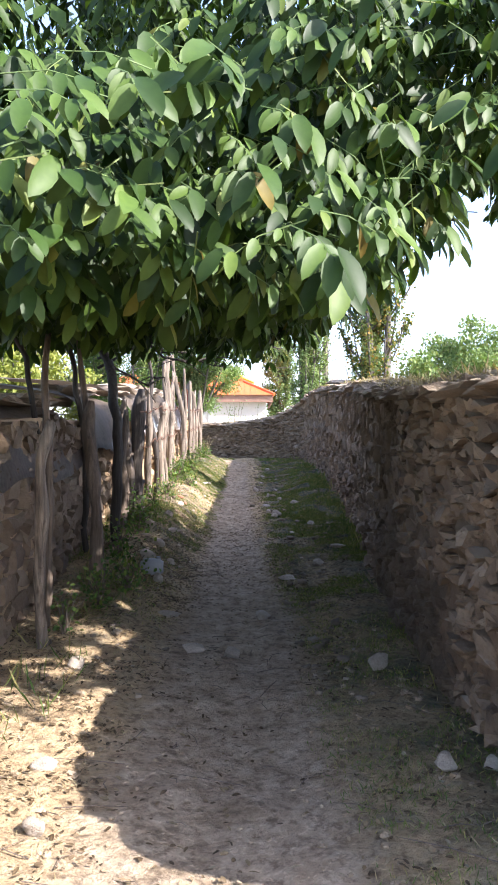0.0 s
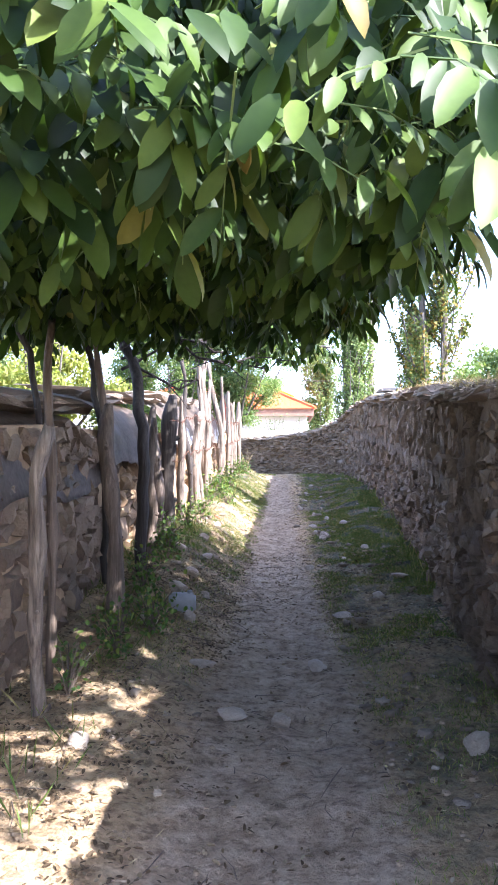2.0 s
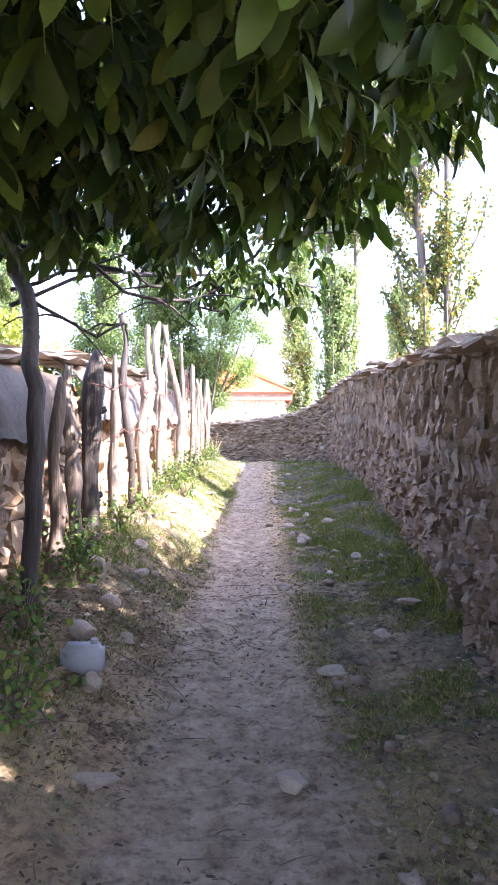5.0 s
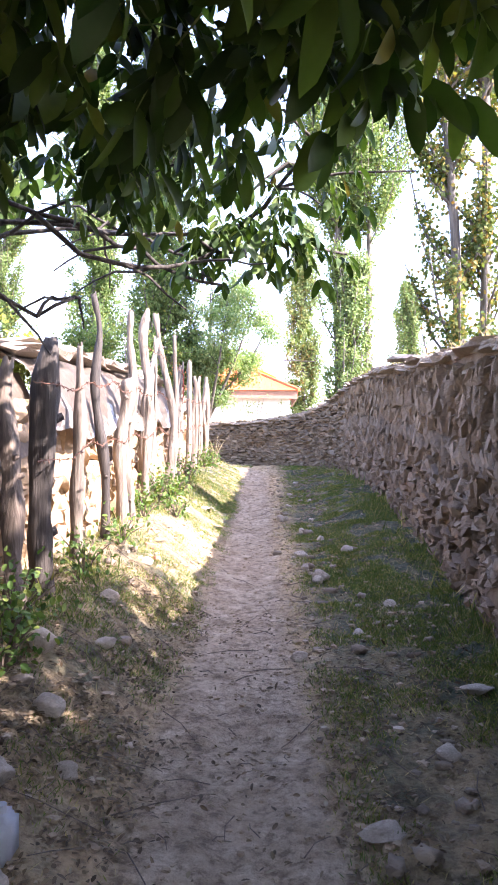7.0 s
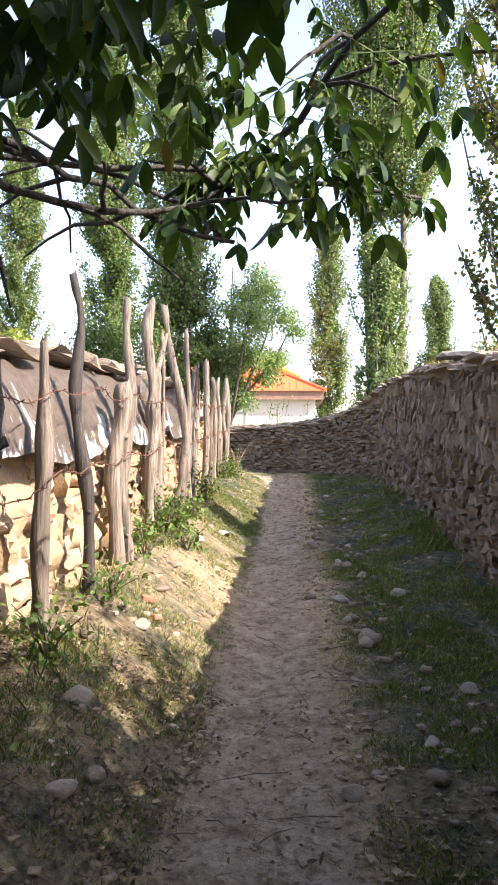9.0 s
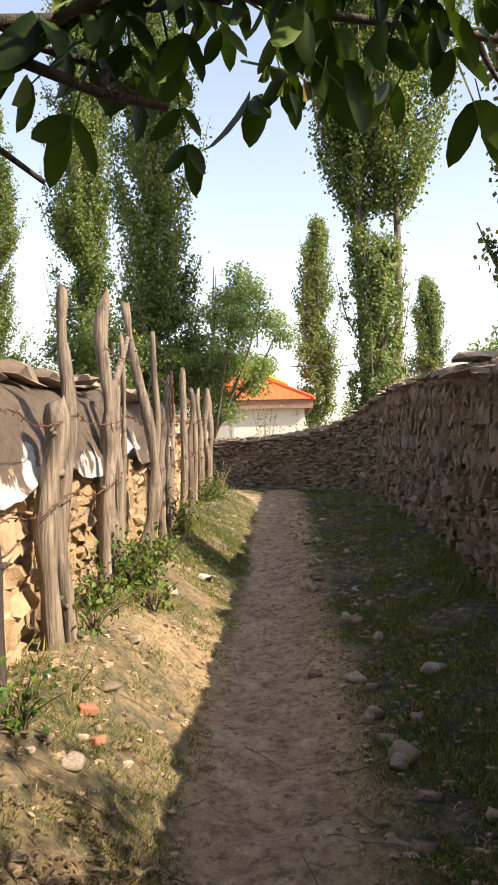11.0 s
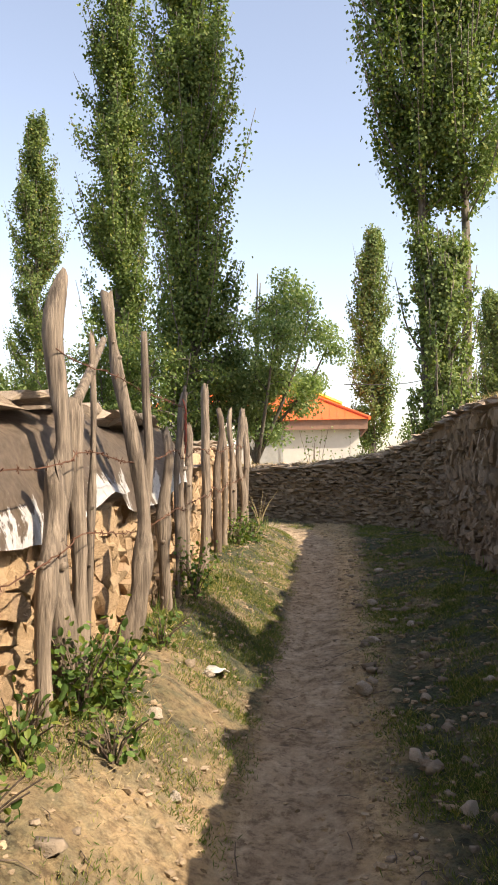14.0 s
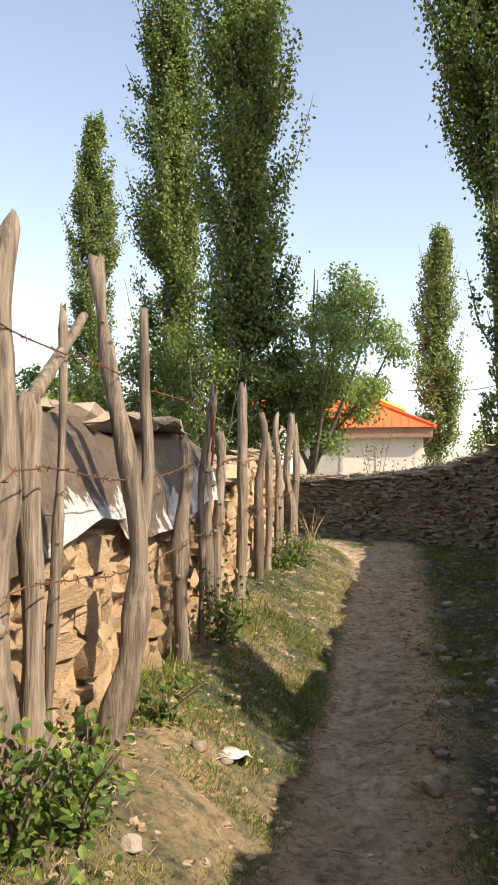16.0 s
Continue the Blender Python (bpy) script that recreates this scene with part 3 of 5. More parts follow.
# ---- fence posts ----
def post(line, r0, r1, mat, label, seed, sides=11, fork=None):
    """A rough post along line (world points from the foot up)."""
    foot = Vector(line[0])
    pts = smooth_line([tuple(Vector(p) - foot) for p in [(line[0][0], line[0][1], line[0][2] - 0.2)] + line], 0.09)
    n, r0, r1 = len(pts), r0 * 0.82, r1 * 0.78
    rr = np.random.default_rng(seed)
    rad = np.linspace(r0, r1, n) * (1 + 0.14 * np.convolve(rr.normal(0, 1, n + 2), [0.5, 0.9, 0.5], "valid"))
    rad[-1] *= 0.72
    v, f = tube_data(pts, rad, sides, 0.20, seed)
    v[-sides:] = [(p[0], p[1], p[2] + rr.uniform(-0.035, 0.03)) for p in v[-sides:]]
    arms = []
    if fork:
        fp = smooth_line([tuple(Vector(p) - foot) for p in fork], 0.08)
        arms.append(("arm", tube_data(fp, np.linspace(r1 * 0.95, r1 * 0.55, len(fp)), 8, 0.1, seed + 1)))
    for k in range(3):
        i = rr.integers(2, n - 2)
        a = rr.uniform(0, 6.28)
        d = np.array([math.cos(a), math.sin(a), 0.4])
        arms.append(("knot", tube_data([pts[i], pts[i] + d * rad[i] * 1.35], [rad[i] * 0.5, rad[i] * 0.32], 6, 0.1, seed + k)))
    ob = new("fence_post", mesh_from("fence_post", v, f, mat, True))
    ob.location = foot
    for name, data in arms:
        part(name, mesh_from(name, *data, mat, True), ob)
    return tagged(ob, label, "fence post", group="posts of the wire fence")


GREY = "weathered grey wooden fence post, split and knotty"
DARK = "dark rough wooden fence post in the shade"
POSTS = [
    # x, y, lean x, lean y, top z, foot radius, top radius, material, label
    (-1.42, 5.50, 0.08, -0.22, 1.62, 0.060, 0.048, M_WOOD, "slim grey wooden fence pole split at its top"),
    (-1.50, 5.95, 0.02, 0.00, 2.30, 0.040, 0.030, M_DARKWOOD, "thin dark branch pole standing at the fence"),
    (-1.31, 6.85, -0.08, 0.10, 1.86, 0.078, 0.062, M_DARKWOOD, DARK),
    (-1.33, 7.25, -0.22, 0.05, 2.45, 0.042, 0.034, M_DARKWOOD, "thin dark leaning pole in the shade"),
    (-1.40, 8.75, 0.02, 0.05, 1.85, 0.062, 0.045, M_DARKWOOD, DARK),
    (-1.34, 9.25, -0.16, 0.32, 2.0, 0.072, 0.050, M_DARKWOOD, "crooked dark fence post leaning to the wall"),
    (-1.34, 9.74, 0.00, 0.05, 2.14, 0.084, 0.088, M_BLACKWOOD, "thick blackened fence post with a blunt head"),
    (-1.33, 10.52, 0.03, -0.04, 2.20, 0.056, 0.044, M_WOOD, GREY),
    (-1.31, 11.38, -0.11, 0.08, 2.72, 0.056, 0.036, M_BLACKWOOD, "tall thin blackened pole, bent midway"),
    (-1.33, 12.28, 0.00, 0.00, 2.12, 0.080, 0.070, M_WOOD, "broad grey split post tied to a taller one"),
    (-1.28, 12.42, -0.05, 0.06, 2.76, 0.052, 0.045, M_WOOD, "tall pale grey post with a crooked head"),
    (-1.34, 13.60, 0.04, 0.05, 2.05, 0.062, 0.050, M_WOOD, "short grey post with a split top"),
    (-1.36, 13.95, -0.08, 0.10, 3.02, 0.070, 0.056, M_WOOD, "tall grey post leaning along the fence"),
    (-1.33, 16.20, 0.02, 0.00, 2.32, 0.062, 0.050, M_WOOD, GREY),
    (-1.36, 16.75, 0.03, 0.05, 2.72, 0.034, 0.026, M_WOOD, "slim grey stake with a red rag tied on"),
    (-1.37, 17.10, -0.02, 0.05, 2.70, 0.052, 0.042, M_WOOD, GREY),
    (-1.40, 17.50, 0.02, 0.05, 2.45, 0.050, 0.042, M_WOOD, GREY),
    (-1.36, 18.05, 0.01, 0.00, 2.87, 0.062, 0.055, M_WOOD, "straight thick grey fence post"),
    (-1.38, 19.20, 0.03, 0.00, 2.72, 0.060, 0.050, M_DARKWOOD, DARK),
    (-1.39, 19.75, 0.00, 0.05, 2.55, 0.055, 0.045, M_WOOD, GREY),
    (-1.36, 20.30, -0.03, 0.00, 2.80, 0.060, 0.045, M_WOOD, GREY),
    (-1.32, 20.90, 0.02, 0.00, 2.85, 0.060, 0.048, M_WOOD, GREY),
    (-1.28, 21.35, -0.04, 0.00, 2.75, 0.062, 0.045, M_WOOD, "last grey fence post at the turn of the lane"),
]
pr = random.Random(4)
for i, (x, y, lx, ly, zt, r0, r1, mat, label) in enumerate(POSTS):
    z0 = level(x, y)
    line = [(x, y, z0)]
    for k in (0.3, 0.6, 0.85, 1.0):
        line.append((x + lx * k + pr.uniform(-0.035, 0.035), y + ly * k + pr.uniform(-0.045, 0.045), z0 + (zt - z0) * k))
    post(line, r0, r1, mat, label, 300 + i * 7)
zf = level(-1.38, 14.2)
post([(-1.37, 14.16, zf), (-1.36, 14.16, 1.5), (-1.38, 14.15, 2.0), (-1.38, 14.14, 2.40)], 0.058, 0.045, M_WOOD, "forked grey fence post with a crooked arm", 901,
     fork=[(-1.38, 14.14, 2.36), (-1.37, 14.36, 2.55), (-1.36, 14.62, 2.78)])
post([(-1.37, 14.30, zf), (-1.36, 14.34, 1.6), (-1.35, 14.38, 2.2), (-1.37, 14.42, 2.78)], 0.030, 0.026, M_WOOD, "slim grey stake crossing the forked post", 907)
zc = level(-1.32, 14.82)
post([(-1.32, 14.82, zc), (-1.22, 14.86, 1.25), (-1.20, 14.92, 1.75), (-1.27, 14.90, 2.2), (-1.36, 14.92, 2.6), (-1.44, 14.95, 3.12)], 0.066, 0.050, M_WOOD, "thick crooked grey trunk used as a fence post", 911,
     fork=[(-1.21, 14.92, 1.72), (-1.18, 14.97, 2.1), (-1.20, 14.98, 2.5), (-1.21, 14.98, 2.88)])


# ---- barbed wire ----
def wire(points, label):
    h = Heap()
    pts = smooth_line(points, 0.07)
    pts += rng.normal(0, 0.004, pts.shape)
    h.add(*tube_data(pts, [0.0036] * len(pts), 5))
    for i in range(2, len(pts) - 1, 2):
        for k in range(2):
            a = rng.normal(0, 1, 3)
            a /= np.linalg.norm(a)
            h.add(*tube_data([pts[i] - a * 0.02, pts[i] + a * 0.02], [0.003, 0.002], 4))
    return tagged(new("barbed_wire", h.mesh("barbed_wire", M_RUST)), label, "barbed wire", group="strands of the fence")


def strand(rise, y0, y1, seed):
    r = random.Random(seed)
    ysx = [p[1] for p in POSTS if y0 <= p[1] <= y1]
    pts = []
    for a, b in zip(ysx, ysx[1:]):
        z = level(-1.3, a) + rise
        pts.append((-1.255 + r.uniform(-0.01, 0.02), a, z + r.uniform(-0.03, 0.03)))
        if b - a > 0.5:
            pts.append((-1.26, (a + b) / 2, level(-1.3, (a + b) / 2) + rise - 0.05))
    return pts


wire(strand(1.22, 8.9, 21.4, 1), "rusty barbed wire strand nailed along the grey fence posts")
wire(strand(0.80, 8.9, 21.4, 2), "sagging rusty barbed wire strand low on the fence")
wire([(-1.40, 13.93, 2.62), (-1.36, 14.2, 2.58), (-1.28, 14.6, 2.56), (-1.29, 15.0, 2.55), (-1.2, 15.1, 2.5), (-1.3, 16.8, 2.55)], "loose rusty wire twisted round the tall posts")
# red rag on the slim stake
rag = Heap()
for k in range(3):
    ln = smooth_line([(-1.31, 16.78 + 0.02 * k, 2.62 - 0.08 * k), (-1.28, 16.77, 2.5 - 0.09 * k), (-1.30, 16.80, 2.36 - 0.1 * k)], 0.05)
    rag.add(*tube_data(ln, [0.008] * len(ln), 6, 0.3, k))
tagged(new("red_rag", rag.mesh("red_rag", M_RED)), "faded red rag tied round a slim fence stake", "rag")


# ---- foliage ----
def leaf_cloud(centres, dirs, normals, length, width, fold=0.25, points=6):
    """Vertices and faces of many leaves, folded along the midrib and curved."""
    c, d, nn = (np.asarray(a, float) for a in (centres, dirs, normals))
    k = len(c)
    d = d / np.linalg.norm(d, axis=1, keepdims=True)
    s = np.cross(d, nn)
    s /= np.linalg.norm(s, axis=1, keepdims=True) + 1e-9
    nn = np.cross(s, d)
    ln, wd = np.broadcast_to(length, k)[:, None], np.broadcast_to(width, k)[:, None]
    if points == 4:
        v = np.stack([c, c + d * ln * 0.5 + s * wd * 0.5, c + d * ln - nn * ln * 0.1, c + d * ln * 0.5 - s * wd * 0.5], 1)
        tri = np.array([(0, 1, 2), (0, 2, 3)])
    else:
        cols = [c]
        for t, w in ((0.11, 0.29), (0.36, 0.49), (0.64, 0.47), (0.87, 0.29)):
            drop = nn * ln * 0.17 * t * t
            cols += [c + d * ln * t + s * wd * w + nn * wd * fold * w * 2 - drop, c + d * ln * t - drop, c + d * ln * t - s * wd * w + nn * wd * fold * w * 2 - drop]
        cols.append(c + d * ln - nn * ln * 0.19)
        v = np.stack(cols, 1)
        tri = [(0, 1, 2), (0, 2, 3), (10, 13, 11), (11, 13, 12)]
        for k0 in (1, 4, 7):
            tri += [(k0, k0 + 3, k0 + 4), (k0, k0 + 4, k0 + 1), (k0 + 1, k0 + 4, k0 + 5), (k0 + 1, k0 + 5, k0 + 2)]
        tri = np.array(tri)
    n = v.shape[1]
    f = (tri[None] + (np.arange(k) * n)[:, None, None]).reshape(-1, 3)
    return v.reshape(-1, 3), f


def big_mesh(name, v, f, mat, smooth=False):
    me = bpy.data.meshes.new(name)
    me.vertices.add(len(v))
    me.vertices.foreach_set("co", np.asarray(v, np.float32).ravel())
    me.loops.add(3 * len(f))
    me.loops.foreach_set("vertex_index", np.asarray(f, np.int32).ravel())
    me.polygons.add(len(f))
    me.polygons.foreach_set("loop_start", np.arange(len(f), dtype=np.int32) * 3)
    me.update(calc_edges=True)
    me.validate()
    me.materials.append(mat)
    me.shade_smooth() if smooth else me.shade_flat()
    return me


def unit(a):
    return a / (np.linalg.norm(a, axis=-1, keepdims=True) + 1e-9)


# ---- walnut over the lane ----
WALNUT = (-1.36, 8.14, level(-1.36, 8.14))
walnut = thing("walnut_tree", WALNUT, "broad walnut tree with large glossy green leaves over the lane", "tree")
to_local = Vector(WALNUT)


def limb(h, pts, r0, r1, seed, sides=8):
    p = smooth_line([tuple(Vector(q) - to_local) for q in pts], 0.16)
    p[1:-1] += np.random.default_rng(seed).normal(0, 0.012, (len(p) - 2, 3))
    h.add(*tube_data(p, np.linspace(r0, r1, len(p)), sides, 0.08, seed))
    return p + np.array(to_local)


th = Heap()
limb(th, [(-1.36, 8.14, 0.3), (-1.34, 8.18, 1.2), (-1.37, 8.29, 1.89), (-1.58, 8.62, 2.5), (-1.62, 8.6, 2.8), (-1.5, 8.2, 3.5), (-1.0, 7.6, 4.4), (-0.6, 7.2, 5.2)], 0.052, 0.040, 1, 10)
limb(th, [(-1.62, 7.95, 0.3), (-1.62, 7.95, 1.3), (-1.72, 7.9, 2.2), (-1.9, 7.5, 3.1), (-2.2, 6.6, 4.2)], 0.032, 0.022, 2)
limb(th, [(-1.75, 6.6, 0.2), (-1.75, 6.6, 1.5), (-1.9, 6.5, 2.5), (-2.2, 5.8, 3.4)], 0.028, 0.02, 3)
part("trunk", th.mesh("trunk", M_BARK, True), walnut)
WALNUT_LIMBS = [
    [(-1.62, 8.6, 2.5), (-0.9, 7.6, 2.85), (-0.2, 6.4, 3.05), (0.3, 5.0, 3.0), (0.4, 3.9, 2.75)],
    [(-1.62, 8.6, 2.6), (-1.6, 7.2, 2.95), (-1.5, 5.8, 3.0), (-1.2, 4.4, 2.85), (-0.9, 3.3, 2.55)],
    [(-1.5, 8.2, 3.4), (-0.3, 8.0, 3.5), (0.9, 7.4, 3.6), (1.7, 6.6, 3.4)],
    [(-1.62, 8.6, 2.4), (-1.2, 9.0, 2.62), (-0.75, 9.45, 2.66), (-0.25, 9.6, 2.70), (0.1, 9.72, 2.70), (0.4, 9.75, 2.64)],
    [(-1.62, 8.6, 2.3), (-1.3, 9.0, 2.55), (-1.0, 9.4, 2.68), (-0.7, 9.55, 2.66), (-0.42, 9.68, 2.58)],
    [(-1.0, 7.6, 4.3), (0.4, 7.2, 4.6), (1.6, 6.8, 4.6)],
    [(-1.0, 7.6, 4.3), (-0.6, 6.0, 4.8), (0.1, 4.6, 4.6)],
    [(-2.0, 7.0, 3.5), (-2.6, 6.2, 3.7), (-3.2, 5.0, 3.5)],
    [(-1.62, 8.6, 2.6), (-2.3, 9.2, 3.0), (-3.1, 9.6, 3.4)],
    [(-0.2, 6.4, 3.05), (0.7, 6.0, 3.1), (1.4, 5.2, 2.95)],
    # unseen limb, added to carry the shading lobe over the right wall
    [(-1.0, 7.6, 4.3), (0.8, 6.9, 4.2), (2.2, 6.3, 4.3), (3.2, 5.8, 4.5)],
    [(-0.25, 9.6, 2.7), (0.0, 9.2, 2.85), (0.3, 8.7, 3.0)],
    [(-1.6, 8.65, 2.7), (-1.15, 8.9, 2.64), (-0.9, 9.05, 2.56), (-0.7, 9.2, 2.5), (-0.5, 9.3, 2.42), (-0.3, 9.4, 2.39)],
    [(-1.15, 8.9, 2.62), (-0.95, 9.0, 2.45), (-0.7, 9.15, 2.42), (-0.45, 9.3, 2.5), (-0.2, 9.4, 2.56)],
    [(-1.5, 8.5, 2.35), (-1.3, 8.6, 2.2), (-1.1, 8.75, 2.15), (-0.95, 8.85, 2.22)],
]
limb_pts = []
for i, pts in enumerate(WALNUT_LIMBS):
    h = Heap()
    p = limb(h, pts, 0.028 if i < 3 else 0.015, 0.008, 40 + i, 7)
    limb_pts.append(p)
    for k in range(5):
        j = rng.integers(len(p) // 3, len(p))
        e = p[j] + rng.normal(0, 1, 3) * (0.3, 0.3, 0.12)
        limb(h, [tuple(p[j]), tuple((p[j] + e) / 2 + (0, 0, 0.04)), tuple(e)], 0.010, 0.004, 90 + i * 9 + k, 5)
        limb_pts.append(np.array([e]))
    part("limb", h.mesh("limb", M_BARK, True), walnut)


def crown_floor(x, y):
    """The lowest hanging height of the crown."""
    z = np.interp(y, [2.2, 3.0, 4.2, 5.5, 7.0, 8.5, 9.6, 10.4], [2.35, 2.15, 2.30, 2.42, 2.48, 2.62, 2.56, 2.55])
    return z + 0.05 * np.maximum(0, -x - 1.2) + (0.75 + 0.55 * float(ease(6.0, 8.2, y))) * max(0.0, x - (0.35 if y < 7.5 else 0.1))


def in_crown(x, y, z):
    """How deep a place lies in the crown; under zero: outside."""
    e = ((x + 0.7) / 3.5) ** 2 + ((y - 6.2) / 4.3) ** 2 + ((z - 3.0) / 2.6) ** 2
    e -= 0.25 * noise.noise((x * 0.9, y * 0.9, z * 0.9))
    right = 1.62 + 0.5 * (z - 2.4) - 1.0 * float(ease(3.6, 5.4, y)) + 0.25 * noise.noise((y * 1.3, z * 1.3, 5))
    right = min(right, 0.45 + 0.5 * (z - 2.6)) if y > 8.0 else right
    if x > right or x < -2.8 or y < 2.6 + 0.85 * (z - 2.3) + 0.5 * noise.noise((x * 1.1, z * 1.4, 7.5)) or (y > 8.3 and z > 3.1) or y > 9.6:
        e = 2.0
    # Unseen extra lobe above the right wall, added to shade the left bank.
    f = ((x - 3.3) / 1.7) ** 2 + ((y - 6.1) / 3.7) ** 2 + ((z - 4.5) / 0.9) ** 2
    if x < 1.9 or x < 0.37 * (y - 1.9) + 0.15:
        f = 2.0
    return 1 - min(e, f)


def walnut_tips(count, seed):
    r = np.random.default_rng(seed)
    out = []
    while len(out) < count:
        x, y, z = r.uniform(-2.9, 4.8), r.uniform(2.2, 10.0), r.uniform(2.1, 5.7)
        e = in_crown(x, y, z)
        lo = float(crown_floor(x, y)) if x < 1.9 else 3.0
        if e < 0 or z < lo:
            continue
        if y > 7.9 and x > -0.28 and z < 3.05 and r.random() < 0.8:
            continue
        if x > 1.9 and y < 4.2 and r.random() < 0.6:
            continue
        low = math.exp(-(z - lo) / 0.7)
        shell = max(0.0, 0.55 - e)
        if y > 8.6 and ((x < -0.45 and z < 2.85) or r.random() > 0.75):
            continue
        if r.random() < 0.5 + 0.5 * max(low, shell) and noise.noise((x * 1.5, y * 1.5, z * 1.5 + 9)) > -0.24:
            out.append((x, y, z))
    return np.array(out)


def walnut_leaves(tips, seed):
    """Pinnate leaves with drooping leaflets; those high inside the crown are simpler."""
    r = np.random.default_rng(seed)
    fine, plain = ([], [], [], [], []), ([], [], [], [], [])
    stems = Heap()
    for t in tips:
        high = t[2] > (float(crown_floor(t[0], t[1])) if t[0] < 1.9 else 3.0) + 1.15 and t[1] > 4.4
        cs, ds, ns, ls, ws = plain if high else fine
        a = r.uniform(0, 2 * math.pi)
        out = np.array([math.cos(a), math.sin(a), r.uniform(-0.9, 0.1)])
        out = unit(out + 0.25 * np.array([0.3, -0.8, 0]))
        side = unit(np.cross(out, [0, 0, 1.0]))
        up = unit(np.cross(side, out)) * 0.45 + unit((t - (-0.7, 6.2, 3.0)) * (0.5, 1.0, 0.8)) * 0.6 + np.array(to_sun) * 0.55
        n = 2 if high else 2 + int(r.integers(1, 3))
        span = r.uniform(0.16, 0.30)
        size = r.uniform(0.105, 0.185) * (1.2 if high else 1.0) * (0.72 if t[1] > 8.2 else 1.0)
        for k in range(n):
            p = t + out * span * (k + 0.6) / n - np.array([0, 0, 0.05]) * (k / n) ** 2
            for sg in (-1, 1):
                cs.append(p)
                ds.append(out * 0.35 + side * sg * 0.7 + np.array([0, 0, -0.72 + r.uniform(-0.4, 0.3)]) + r.normal(0, 0.12, 3))
                ns.append(up + r.normal(0, 0.3, 3))
                s = size * (0.65 + 0.4 * k / n)
                ls.append(s * r.uniform(0.85, 1.15))
                ws.append(s * r.uniform(0.37, 0.46))
        cs.append(t + out * span)
        ds.append(out + np.array([0, 0, -0.7]) + r.normal(0, 0.15, 3))
        ns.append(up + r.normal(0, 0.25, 3))
        ls.append(size * 1.2)
        ws.append(size * 0.46)
        if not high:
            stems.add(*tube_data([t - out * 0.05, t + out * span * 0.5, t + out * span - np.array([0, 0, 0.05])], [0.0032, 0.0026, 0.0016], 3))
    v1, f1 = leaf_cloud(*fine[:3], np.array(fine[3]), np.array(fine[4]), 0.14)
    v2, f2 = leaf_cloud(*plain[:3], np.array(plain[3]), np.array(plain[4]), 0.14, 4)
    return (np.vstack([v1, v2]), np.vstack([f1, f2 + len(v1)])), stems


tips = walnut_tips(8400, 3)
edge = []
er = np.random.default_rng(17)
for p in limb_pts:
    for q in p:
        if q[1] > 9.0 and q[0] > -1.0:
            for _ in range(3 if len(p) > 1 else 6):
                edge.append(q + er.normal(0, 1, 3) * (0.16, 0.14, 0.07) + (0, 0, 0.02))
edge = np.array([q for q in edge if -0.45 < q[0] < 0.34 and q[1] < 9.72 and q[2] > 2.58])
tips = np.vstack([tips, edge])
(wv, wf), stems = walnut_leaves(tips, 4)
loc = np.array(to_local)
part("crown", big_mesh("crown", wv - loc, wf, M_WALNUT, True), walnut, "large glossy green walnut leaves")
sv = [tuple(np.array(p) - loc) for p in stems.v]
part("stalkwork", mesh_from("stalkwork", sv, stems.f, M_PALELEAF), walnut)


